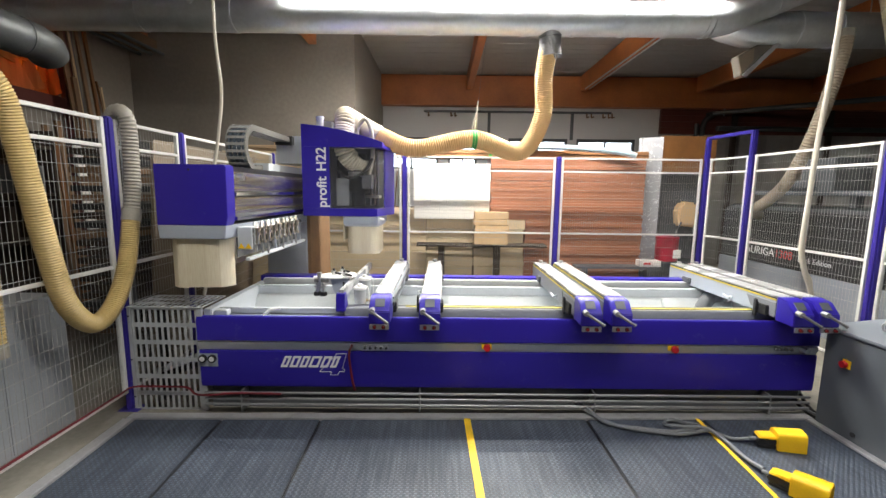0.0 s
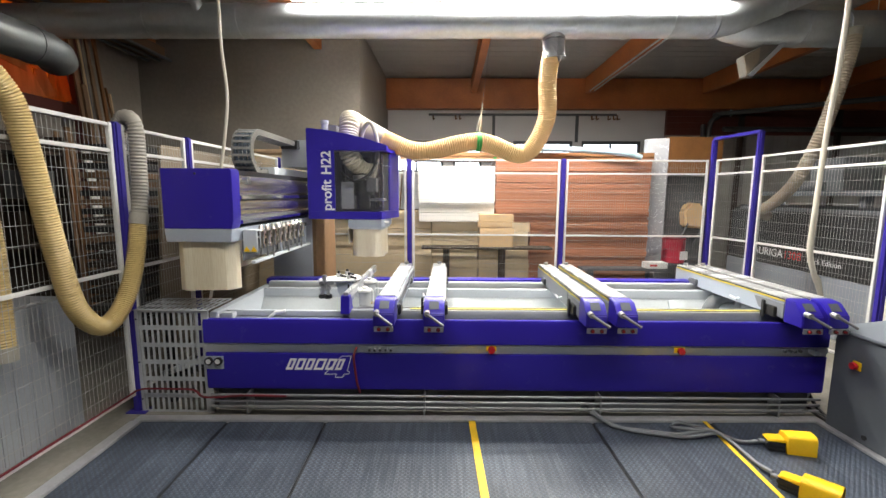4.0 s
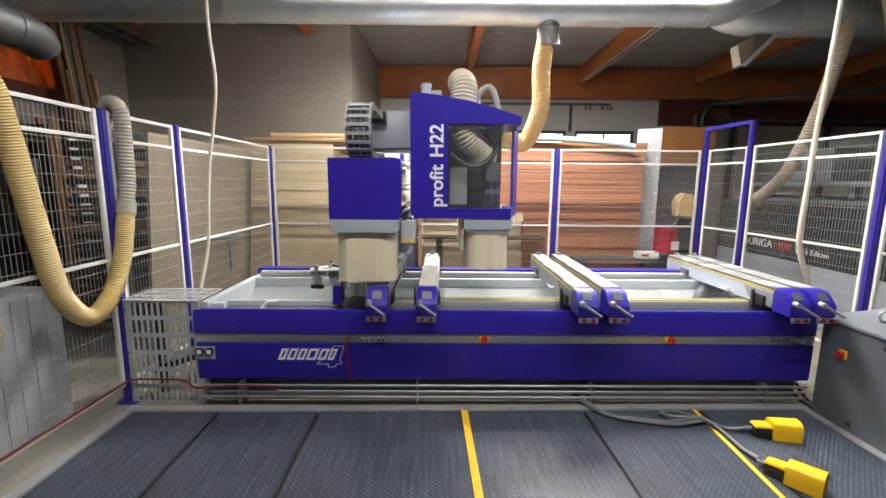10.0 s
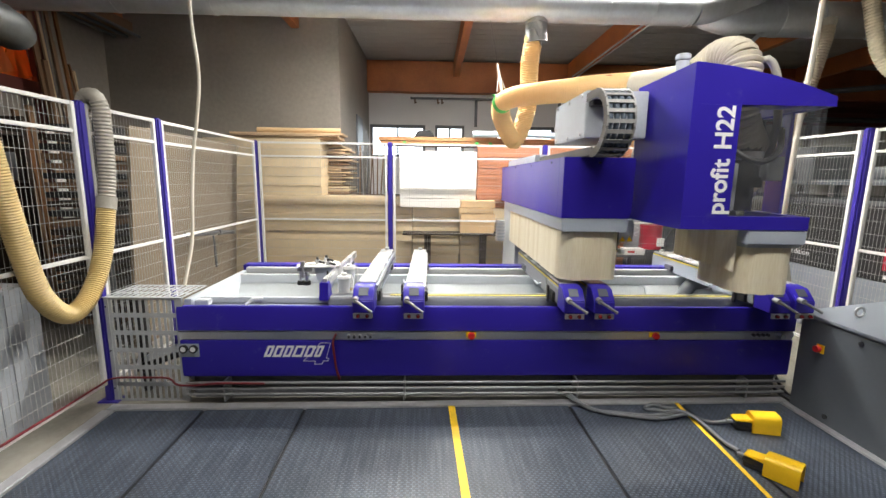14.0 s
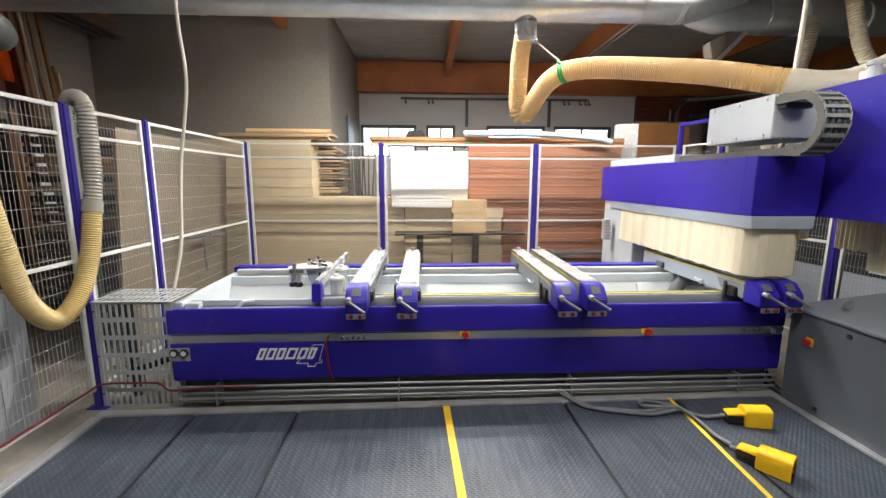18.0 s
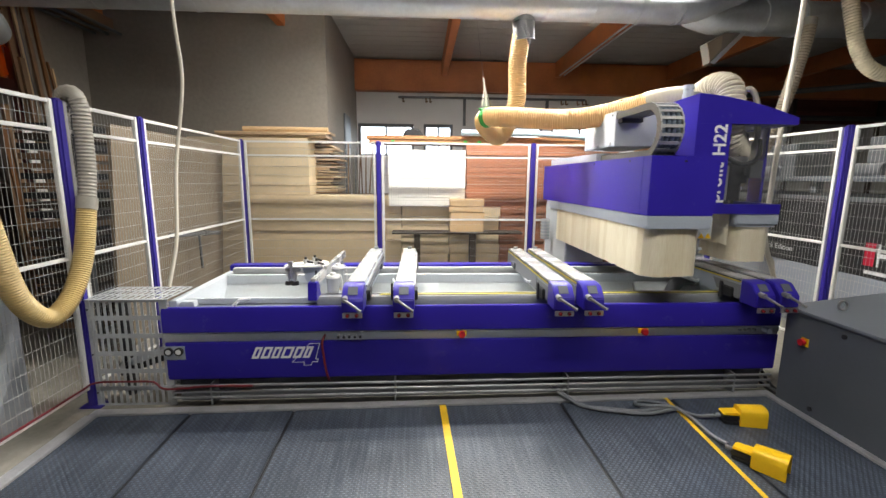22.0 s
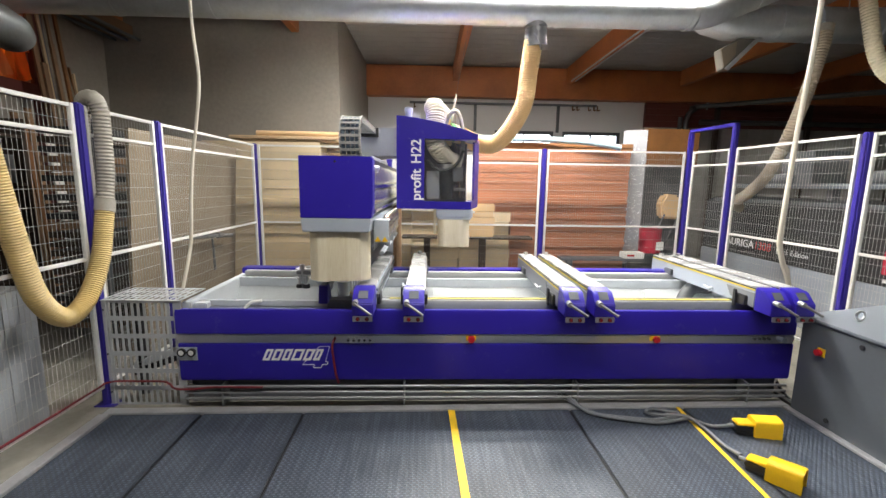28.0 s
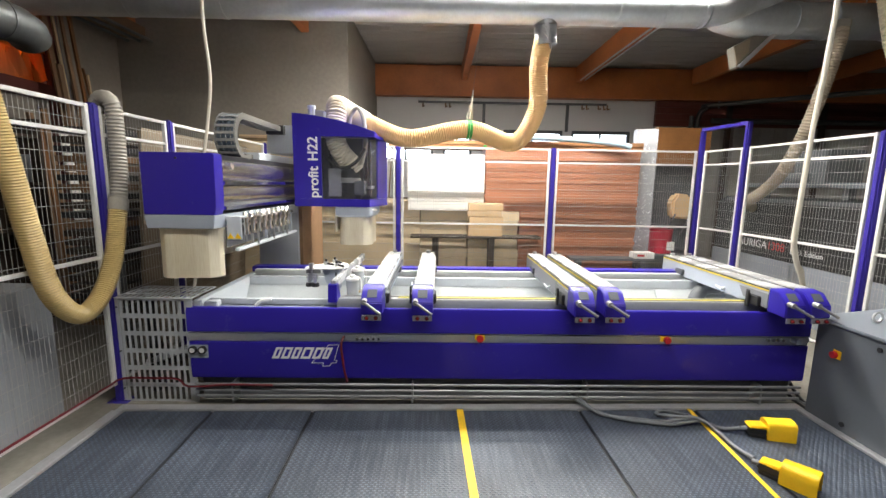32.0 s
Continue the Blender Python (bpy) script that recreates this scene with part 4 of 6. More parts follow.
part("rear_pillar", prisms([(0.782, 0.238), (0.852, 0.46), (0.832, 0.47), (0.764, 0.246)], 1.401, 1.999, "z"), BLUE, head, bevel=0.004)
part("back_plate", boxes((0.021, 0.73, 0.56, 0.62, 1.36, 2.04)), DARK_GREY, head)
spindle = part("spindle", rods(((0.50, 0.25, 1.95), (0.50, 0.25, 1.62), 0.095), ((0.50, 0.25, 1.62), (0.50, 0.25, 1.56), 0.115), ((0.50, 0.25, 1.56), (0.50, 0.25, 1.42), 0.075), n=20), BLACK, head)
part("clamp_ring", rods(((0.50, 0.25, 1.72), (0.50, 0.25, 1.77), 0.104), n=20), STEEL, spindle)
part("valve_block", boxes((0.56, 0.66, 0.12, 0.26, 1.60, 1.74)), DARK_GREY, spindle, bevel=0.004)
part("side_hose", (lambda b: (tube(b, smooth_path([(0.62, 0.2, 1.74), (0.66, 0.22, 1.95), (0.64, 0.24, 2.2), (0.58, 0.26, 2.31), (0.50, 0.30, 2.24), (0.47, 0.32, 2.1)], 0.03), 0.022, 10), b)[1])(bmesh.new()), HOSE_GREY, head, "thin grey ribbed hose")
part("motor_block", boxes((0.29, 0.42, 0.16, 0.40, 1.42, 1.70)), GLASS_PLASTIC, head, "grey translucent guard box", bevel=0.006)
part("inner_frame", boxes((0.24, 0.27, 0.42, 0.46, 1.40, 2.05)), BLACK, head)
for x, y in ((0.60, 0.44), (0.64, 0.44), (0.68, 0.40)):
    part("guide_rod", rods(((x, y, 1.42), (x, y, 2.0), 0.011), n=10), POLISHED, head)
part("cross_plate", boxes((0.42, 0.70, 0.36, 0.54, 1.50, 1.53)), STEEL, head, bevel=0.003)
part("inner_hose", (lambda b: (tube(b, smooth_path([(0.30, 0.12, 1.80), (0.40, 0.07, 1.72), (0.50, 0.06, 1.71), (0.60, 0.10, 1.78), (0.66, 0.18, 1.90)], 0.02), 0.017, 8), b)[1])(bmesh.new()), BLACK, head, "black hose loop")
part("z_drive", rods(((0.10, 0.30, 2.19), (0.10, 0.30, 2.30), 0.036), ((0.10, 0.30, 2.30), (0.10, 0.30, 2.335), 0.042), n=14), GREY, head, bevel=0.004)
part("z_drive_top", boxes((0.12, 0.22, 0.30, 0.42, 2.15, 2.29)), STEEL, head, bevel=0.004)
hood = part("suction_hood", prisms([(0.395, -0.008), (0.735, -0.008), (0.758, 0.025), (0.758, 0.52), (0.395, 0.52)], 1.24, 1.323, "z"), TRIM_GREY, head, bevel=0.006)
part("hood_lip", prisms([(0.41, 0.006), (0.72, 0.006), (0.742, 0.035), (0.742, 0.505), (0.41, 0.505)], 1.222, 1.2395, "z"), GREY, hood)
skirt_strips(hood, 0.574, 0.255, 0.158, 0.235, 0.94, 1.225, 0.09, 0.05, False, SKIRT)
for k in range(17):                     # pleated lamellae along the hood's inner flank, to the back of the head
    y = 0.06 + 0.036 * k
    part("curtain_strip", prisms([(0.384, y), (0.371, y + 0.018), (0.384, y + 0.035), (0.389, y + 0.035), (0.376, y + 0.018), (0.389, y)], 1.07 + 0.006 * (k % 3), 1.324, "z"), SKIRT, head, "cream hanging dust strip")
jb = part("junction_box", boxes((-0.42, -0.02, 0.43, 1.10, 1.86, 2.15)), GREY, head, "pale grey junction box with cover screws", bevel=0.006)
for y in (0.50, 0.76, 1.03):
    for z in (1.885, 2.125):
        part("screw", rods(((-0.421, y, z), (-0.43, y, z), 0.012), n=8), STEEL, jb)
part("cable_gland", boxes((-0.40, -0.22, 0.36, 0.429, 2.05, 2.14)), BLACK, jb)
for _word, _z in (("profit", 1.408), ("H22", 1.762)):
    letters("lettering", _word, 0.135, LETTER, Matrix.Translation((0.235, -0.0135, _z)) @ pose(0, 0, 0, 90, 0, 0) @ pose(0, 0, 0, 0, 0, 90), head, bold=0.021)
part("side_grip", rods(((0.742, 0.02, 1.30), (0.78, 0.12, 1.29), 0.012), n=8), WHITE, head)

# ---- the energy chain on the beam: links that run round a travelling loop ----
LINK = 0.052


def chain_link_mesh():
    bm = bmesh.new()
    for s in (-0.085, 0.073):
        prism(bm, [(-0.030, -0.022), (0.022, -0.028), (0.030, 0.0), (0.022, 0.028), (-0.030, 0.022)], s, s + 0.012, "x")
    for z in (-0.024, 0.018):
        bx(bm, -0.073, 0.073, -0.012, 0.010, z, z + 0.006)
    for k in range(4):
        rod(bm, (-0.057 + 0.038 * k, -0.03, 0.0), (-0.057 + 0.038 * k, 0.03, 0.0), 0.0165, n=8)
    finish(bm)
    me = mesh_of(bm, "link", BLACK_LINK)
    me.materials.append(LINK_BAR)
    me.materials.append(LINK_CABLE)
    for p in me.polygons:               # the cross-bars are paler than the side plates
        c = p.center
        if abs(c.x) < 0.092 and abs(abs(c.z + 0.0) - 0.021) < 0.006 and abs(c.y) < 0.0125:
            p.material_index = 1
        elif abs(c.x) < 0.0725 and abs(c.z) < 0.0172:
            p.material_index = 2
    return me


LINK_CABLE = mat("blue_grey_cable", (0.07, 0.095, 0.13), 0.45, var=0.3, scale=30)
LINK_BAR = mat("grey_chain_bar", (0.30, 0.30, 0.295), 0.45, var=0.15, scale=20)
BLACK_LINK = mat("dusty_grey_chain", (0.11, 0.105, 0.095), 0.5, var=0.2, scale=20)
LINKS = []
_lm = chain_link_mesh()
for k in range(42):
    ob = new("chain_link", _lm)
    ob.parent = gantry
    LINKS.append(ob)


def link_pose(k, y_head):
    """The pose of link k, counted from the junction box, when the head stands at y_head."""
    r, zt = 0.175, 2.105
    front = 0.82 + 0.60 * (y_head - 1.46) + r      # where the loop begins to turn
    s, top = (k + 0.5) * LINK, y_head + 0.45 - front
    if s < top:
        return pose(0.19, y_head + 0.45 - s, zt)
    a = (s - top) / r
    if a < math.pi:
        return pose(0.19, front - r * math.sin(a), zt - r + r * math.cos(a), math.degrees(a))
    return pose(0.19, min(2.3, front + (s - top - math.pi * r)), zt - 2 * r + 0.012, 180)

# ---- the safety fence ----
FH = 2.05


def wire(rows, material_r):
    """Square wires from point to point, as one mesh."""
    verts, faces = [], []
    for p, q, r in rows:
        p, q = Vector(p), Vector(q)
        w = (q - p).normalized()
        u = w.orthogonal().normalized() * r
        v = w.cross(u).normalized() * r
        k = len(verts)
        verts += [p + u, p + v, p - u, p - v, q + u, q + v, q - u, q - v]
        faces += [(k + i, k + (i + 1) % 4, k + 4 + (i + 1) % 4, k + 4 + i) for i in range(4)]
    me = bpy.data.meshes.new("wire_mesh")
    me.from_pydata(verts, [], faces)
    me.materials.append(material_r)
    return me


def fence_panel(fence, p, q, z0=0.12, z1=FH - 0.01, wires=0.03):
    """A white-framed wire mesh panel between two floor points; the mesh carries its frame bars."""
    o = fence.location
    p, q = Vector((*p, 0)), Vector((*q, 0))
    d = (q - p).normalized()
    L, s, rows = (q - p).length, 0.014, []
    n = int(L / wires)
    for i in range(1, n):
        rows.append(((L * i / n, 0.003, z0), (L * i / n, 0.003, z1), 0.00115))
    k = round((z1 - z0) / 0.108)
    for i in range(1, k):
        rows.append(((0, -0.003, z0 + (z1 - z0) * i / k), (L, -0.003, z0 + (z1 - z0) * i / k), 0.0019))
    f = part("mesh_panel", boxes((0, 2 * s, -s, s, z0, z1)), WHITE_WIRE, fence, "white framed wire mesh panel", bevel=0.003)
    f.location, f.rotation_euler = p - o, (0, 0, math.atan2(d.y, d.x))
    part("frame_bar", boxes((L - 2 * s, L, -s, s, z0, z1)), WHITE_WIRE, f, bevel=0.003)
    for z in (z1 - s, z1 - 0.185, z0 + 0.92, z0 + s):
        part("frame_bar", boxes((2 * s, L - 2 * s, -0.011, 0.011, z - s * 0.85, z + s * 0.85)), WHITE_WIRE, f, bevel=0.003)
    g = new("wire_mesh", wire(rows, WIRE))
    g.parent = f
    tagged(g, kind="stuff")
    return f


def fence_post(fence, x, y, h=FH, s=0.03):
    o = fence.location
    p = part("post", boxes((x - o.x - s, x - o.x + s, y - o.y - s, y - o.y + s, FLOOR_Z - o.z, h - o.z)), POST_BLUE, fence, "blue powder-coated fence post", bevel=0.012)
    part("foot_plate", boxes((x - o.x - 0.07, x - o.x + 0.07, y - o.y - 0.05, y - o.y + 0.05, FLOOR_Z, FLOOR_Z + 0.008)), POST_BLUE, p)


LX, BY = -2.44, 2.89
fl = thing("safety_fence", "white wire mesh safety fence on blue posts beside the mats", "fence", "safety fences", at=(LX, 1.0, 0))
for y in (-1.45, 0.13, 0.92, BY):
    fence_post(fl, LX, y)
for a, b in ((-1.41, 0.09), (0.17, 0.88), (0.96, BY - 0.04)):
    fence_panel(fl, (LX, a), (LX, b))
fb = thing("safety_fence", "white wire mesh safety fence on blue posts behind the machine", "fence", "safety fences", at=(0.4, BY, 0))
for x in (-0.705, 1.32):
    fence_post(fb, x, BY)
for a, b in ((LX + 0.04, -0.745), (-0.665, 1.28), (1.36, 3.20)):
    fence_panel(fb, (a, BY), (b, BY))
fr = thing("safety_fence", "white wire mesh safety fence with a tall blue gate frame", "fence", "safety fences", at=(3.4, 1.5, 0))
fence_post(fr, 3.26, BY, 2.30)
fence_post(fr, 3.37, 2.22, 2.32)
fence_post(fr, 3.45, 0.75, FH)
part("gate_lintel", prisms([(-0.17, 1.39), (-0.11, 1.42), (0.0, 0.75), (-0.06, 0.70)], 2.285, 2.325, "z"), POST_BLUE, fr, bevel=0.004)
for p, q in (((3.28, 2.84), (3.375, 2.27)), ((3.38, 2.17), (3.445, 0.80)), ((3.455, 0.70), (3.50, -0.65)), ((3.50, -0.70), (3.56, -2.1))):
    fence_panel(fr, p, q)
fence_post(fr, 3.505, -0.675, FH)

for x in (-0.52, 0.42, 0.60):
    solid("cable_clip", boxes((x - 0.02, x + 0.02, BY - 0.02, BY + 0.02, FH - 0.0095, FH + 0.018)), GREEN, "small green clip on the fence top bar", "clip", 0.004, group="fence clips")

# ---- grated box at the bed's end ----
gr = thing("grated_guard", "galvanised grated guard box at the end of the bed", "guard", at=(-2.15, 0.285, FLOOR_Z))
_g = bmesh.new()                          # slotted front sheet
W, H0, H1 = 0.265, 0.0, 0.765
cols, rows_ = 13, 6
for i in range(cols + 1):
    x = -W + 2 * W * i / cols
    bx(_g, x - 0.009, x + 0.009, -0.165, -0.162, H0, H1)
for j in range(rows_ + 1):
    z = H0 + (H1 - H0) * j / rows_
    bx(_g, -W, W, -0.1652, -0.1618, max(0, z - 0.016), min(H1, z + 0.016))
part("front_grille", _g, ZINC, gr)
_g = bmesh.new()
for i in range(14):
    bx(_g, -W + 2 * W * i / 13 - 0.008, -W + 2 * W * i / 13 + 0.008, -0.165, 0.165, 0.766, 0.770)
for j in range(4):
    bx(_g, -W, W, -0.165 + 0.11 * j - 0.014, -0.165 + 0.11 * j + 0.014, 0.7662, 0.7698)
part("top_grille", _g, ZINC, gr)
part("corner_angle", boxes((-W - 0.004, -W + 0.03, -0.170, -0.1655, 0, 0.768)), ZINC, gr)
part("corner_angle", boxes((W - 0.03, W + 0.004, -0.170, -0.1655, 0, 0.768)), ZINC, gr)
for y in (-0.15, 0.15):
    part("corner_post", boxes((-W, -W + 0.02, y - 0.01, y + 0.01, 0, 0.765)), ZINC, gr)
for z in (0.10, 0.38, 0.70):
    part("screw", rods(((-W + 0.015, -0.170, z), (-W + 0.015, -0.175, z), 0.006), n=8), BLACK, gr)
part("brace", prisms([(-0.19, 0.20), (-0.19, 0.25), (0.20, 0.40), (0.20, 0.35)], -0.02, 0.0, "y"), GREY, gr)
part("inner_chain", boxes((-0.16, -0.11, -0.02, 0.05, 0.0, 0.70)), BLACK, gr)
part("lower_brace", prisms([(-0.19, 0.15), (-0.19, 0.195), (0.24, 0.355), (0.24, 0.31)], -0.02, 0.0, "y"), BLACK, gr)

# ---- cables and hoses in front ----
def cable(name, label, category, points, r, material, step=0.03, n=8, ribs=0.0):
    bm = bmesh.new()
    if not ribs:
        tube(bm, smooth_path(points, step), r, n)
        return solid(name, bm, material, label, category)
    o = Vector(min(points, key=lambda p: p[2]))
    h = thing(name, label, category, "suction hoses", at=o)
    pts = [Vector(p) - o for p in points]
    ribbed(bm, pts, r, ribs, n)
    part("ribbed_tube", bm, material, h)
    for a, b in ((pts[0], pts[1]), (pts[-1], pts[-2])):
        d = (b - a).normalized()
        part("cuff", rods((a - d * 0.03, a + d * 0.05, r * 1.05), n=n), HOSE_GREY, h, "grey rubber cuff")
    return h


cable("air_hose", "dark red rubber air hose along the fence rail and the bed", "hose",
      [(-2.425, -1.40, 0.153), (-2.422, -1.0, 0.153), (-2.424, -0.66, 0.153), (-2.422, -0.3, 0.153), (-2.42, 0.0, 0.155), (-2.38, 0.085, 0.17), (-2.16, 0.085, 0.175), (-2.0, 0.085, 0.17), (-1.93, 0.065, 0.13), (-1.8, 0.06, 0.13),
       (-1.64, 0.058, 0.145), (-1.32, 0.056, 0.145)], 0.0075, RED_HOSE)
cable("pedal_cable", "grey cable from the machine to a foot pedal", "cable",
      [(0.80, 0.16, 0.05), (0.86, 0.08, 0.035), (0.92, -0.02, 0.03), (1.04, -0.10, 0.018), (1.21, -0.15, 0.018), (1.38, -0.18, 0.018), (1.50, -0.17, 0.03), (1.60, -0.15, 0.03), (1.70, -0.22, 0.018), (1.815, -0.24, 0.035)], 0.012, CABLE)
cable("pedal_cable", "grey cable looped on the mat to a foot pedal", "cable",
      [(0.82, 0.17, 0.06), (0.88, 0.06, 0.045), (0.96, -0.06, 0.02), (1.15, -0.11, 0.018), (1.36, -0.155, 0.025), (1.55, -0.12, 0.04), (1.52, -0.05, 0.02), (1.43, 0.0, 0.018), (1.355, -0.05, 0.018), (1.42, -0.13, 0.045), (1.58, -0.15, 0.045), (1.645, -0.25, 0.018),
       (1.65, -0.43, 0.018), (1.663, -0.55, 0.035)], 0.012, CABLE)


def foot_pedal(x, y, turn):
    p = thing("foot_pedal", "yellow and black guarded foot pedal on the mat", "pedal", "foot pedals", at=(x, y, 0.003))
    p.rotation_euler = (0, 0, radians(turn))
    p.scale = (0.84, 0.84, 0.84)
    part("base", prisms([(-0.14, -0.05), (0.13, -0.055), (0.14, 0.055), (-0.14, 0.05)], 0.0, 0.025, "z"), BLACK, p, bevel=0.004)
    part("switch_body", prisms([(-0.15, 0.025), (-0.15, 0.055), (-0.13, 0.07), (-0.02, 0.07), (-0.02, 0.025)], -0.045, 0.045, "y"), BLACK, p, bevel=0.006)
    part("switch_lid", prisms([(-0.15, 0.0705), (-0.14, 0.085), (-0.03, 0.095), (-0.01, 0.0705)], -0.048, 0.048, "y"), YELLOW, p, bevel=0.006)
    out = [(0.07, 0.0)] + [(0.068 * math.copysign(abs(math.cos(math.pi * k / 8)) ** 0.6, math.cos(math.pi * k / 8)), 0.075 + 0.07 * math.sin(math.pi * k / 8) ** 0.6) for k in range(9)] + [(-0.07, 0.0)]
    inn = [(a * 0.90, b - 0.008 if b > 0 else 0.0) for a, b in out]
    bm = bmesh.new()
    o0, o1 = [bm.verts.new((-0.03, a, b * 0.92)) for a, b in out], [bm.verts.new((0.16, a, b)) for a, b in out]
    i0, i1 = [bm.verts.new((-0.022, a, b * 0.92)) for a, b in inn], [bm.verts.new((0.16, a, b)) for a, b in inn]
    for k in range(len(out) - 1):
        bm.faces.new((o0[k], o0[k + 1], o1[k + 1], o1[k]))
        bm.faces.new((i0[k], i1[k], i1[k + 1], i0[k + 1]))
        bm.faces.new((o1[k], o1[k + 1], i1[k + 1], i1[k]))
    bm.faces.new(o0)
    bm.faces.new(i0[::-1])
    bmesh.ops.recalc_face_normals(bm, faces=bm.faces)
    part("guard", bm, YELLOW, p, bevel=0.004)
    part("treadle", prisms([(0.0, 0.028), (0.0, 0.05), (0.13, 0.035), (0.13, 0.027)], -0.045, 0.045, "y"), BLACK, p, bevel=0.003)
    part("gland", rods(((-0.15, 0, 0.045), (-0.19, 0, 0.042), 0.017), n=10), CABLE, p)


foot_pedal(1.955, -0.275, -12)
foot_pedal(1.732, -0.70, -52)

# control cabinet
cab = thing("control_cabinet", "grey steel control cabinet with a sloping top", "cabinet", at=(2.925, -0.667, FLOOR_Z))
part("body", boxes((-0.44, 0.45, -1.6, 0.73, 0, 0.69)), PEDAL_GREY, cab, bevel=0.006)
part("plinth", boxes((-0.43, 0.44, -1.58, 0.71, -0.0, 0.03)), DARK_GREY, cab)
part("lid", prisms([(-0.455, 0.695), (-0.455, 0.715), (0.46, 0.82), (0.46, 0.695)], -1.62, 0.745, "y"), LIT_TOP_GREY, cab, "grey sloping lid", bevel=0.004)
e = part("emergency_stop_plate", boxes((-0.446, -0.438, 0.528, 0.582, 0.477, 0.533)), YELLOW, cab, "yellow plate of an emergency stop")
part("button", rods(((-0.446, 0.555, 0.505), (-0.46, 0.555, 0.505), 0.014), ((-0.46, 0.555, 0.505), (-0.478, 0.555, 0.505), 0.025, 0.022), n=16), RED, e)
for y, z in ((0.30, 0.64), (0.45, 0.07), (-0.6, 0.64), (-0.6, 0.07)):
    part("lock", rods(((-0.438, y, z), (-0.447, y, z), 0.016), n=12), BLACK, cab)
part("lifting_eye", (lambda b: (tube(b, [Vector((-0.25 + 0.03 * math.cos(k * math.tau / 14), 0.52, 0.775 + 0.03 * math.sin(k * math.tau / 14))) for k in range(15)], 0.008, 8), b)[1])(bmesh.new()), STEEL, cab)
part("control_pad", boxes((-0.30, -0.08, -0.10, 0.16, 0.755, 0.80)), BLACK, cab, bevel=0.006)

for k, (x, y, m) in enumerate(((2.53, 0.34, BLACK), (2.56, 0.42, CABLE), (2.58, 0.30, BLACK))):
    cable("supply_cable", "dark supply cable between the bed and the cabinet", "cable", [(x - 0.04, y + 0.3, 0.42), (x, y + 0.1, 0.16), (x + 0.01, y - 0.1, FLOOR_Z + 0.012), (x + 0.03 * k, y - 0.4, FLOOR_Z + 0.012)], 0.012, m)

# hoses that hang at the left fence
cable("suction_hose", "amber ribbed suction hose hanging in a loop", "hose",
      [(-2.62, -1.35, 2.38), (-2.50, -1.10, 2.36), (-2.40, -0.82, 2.26), (-2.37, -0.64, 2.07), (-2.37, -0.575, 1.86), (-2.37, -0.52, 1.55), (-2.37, -0.46, 1.21), (-2.37, -0.38, 0.90), (-2.37, -0.22, 0.735), (-2.37, -0.05, 0.80), (-2.37, 0.10, 1.04), (-2.37, 0.19, 1.40)], 0.058, HOSE_OLD, n=18, ribs=0.015)
cable("suction_hose", "grey ribbed suction hose laid over the fence", "hose",
      [(-2.37, 0.19, 1.38), (-2.37, 0.225, 1.60), (-2.37, 0.235, 1.85), (-2.37, 0.23, 2.02), (-2.40, 0.22, 2.095), (-2.49, 0.25, 2.06), (-2.55, 0.28, 1.8), (-2.55, 0.29, 1.2), (-2.55, 0.29, 0.2)], 0.053, HOSE_GREY, n=16, ribs=0.024)
cable("suction_hose", "pale ribbed suction hose behind the fence", "hose", [(-2.62, -0.68, 2.3), (-2.60, -0.63, 1.7), (-2.58, -0.61, 1.28), (-2.56, -0.635, 0.70)], 0.058, HOSE_OLD, n=16, ribs=0.016)
cable("hanging_cable", "off-white cable hanging from the ceiling to the guard box", "cable",
      [(-2.05, 0.80, 4.08), (-2.02, 0.78, 3.3), (-2.00, 0.75, 2.75), (-1.96, 0.72, 2.35), (-1.99, 0.70, 2.02), (-2.03, 0.68, 1.74), (-2.03, 0.62, 1.43), (-2.02, 0.55, 1.08), (-2.03, 0.42, 0.76)], 0.013, CABLE_WHITE)
cable("hanging_cable", "off-white conduit hanging from the ceiling beside the bed", "cable",
      [(3.05, 0.95, 4.08), (3.00, 0.87, 3.2), (2.966, 0.85, 2.64), (2.931, 0.85, 2.06), (2.916, 0.85, 1.6), (2.903, 0.85, 1.2), (2.912, 0.85, 1.07), (2.966, 0.85, 0.91), (3.032, 0.85, 0.76), (3.10, 0.85, 0.5), (3.12, 0.85, 0.0)], 0.020, CABLE_WHITE, n=12)
cable("hanging_cable", "thin off-white cable beside the conduit", "cable", [(3.08, 1.0, 4.08), (3.035, 0.91, 3.0), (2.985, 0.89, 2.3), (2.957, 0.88, 1.8), (2.945, 0.88, 1.2), (2.955, 0.88, 1.07), (3.0, 0.88, 0.92), (3.066, 0.88, 0.76), (3.15, 0.88, 0.0)], 0.012, CABLE_WHITE)
cable("suction_hose", "pale ribbed suction hose from the duct to the dark machine", "hose",
      [(4.03, 1.95, 3.28), (4.00, 1.93, 3.08), (3.87, 1.93, 2.5), (3.80, 2.0, 2.1), (3.78, 2.2, 1.72), (3.80, 2.5, 1.50), (3.9, 2.85, 1.38), (4.2, 3.1, 1.30)], 0.068, HOSE_DULL, n=16, ribs=0.03)
cable("suction_hose", "amber ribbed suction hose under the duct", "hose", [(4.22, 1.80, 3.72), (4.24, 1.74, 3.45), (4.29, 1.70, 3.15), (4.36, 1.68, 2.92), (4.50, 1.66, 2.74), (4.72, 1.64, 2.68), (5.0, 1.64, 2.78)], 0.072, HOSE_PALE, n=16, ribs=0.03)

# ---- ducts overhead ----
duct = thing("extraction_duct", "long galvanised extraction duct under the ceiling", "duct", at=(0, 1.85, 3.2))


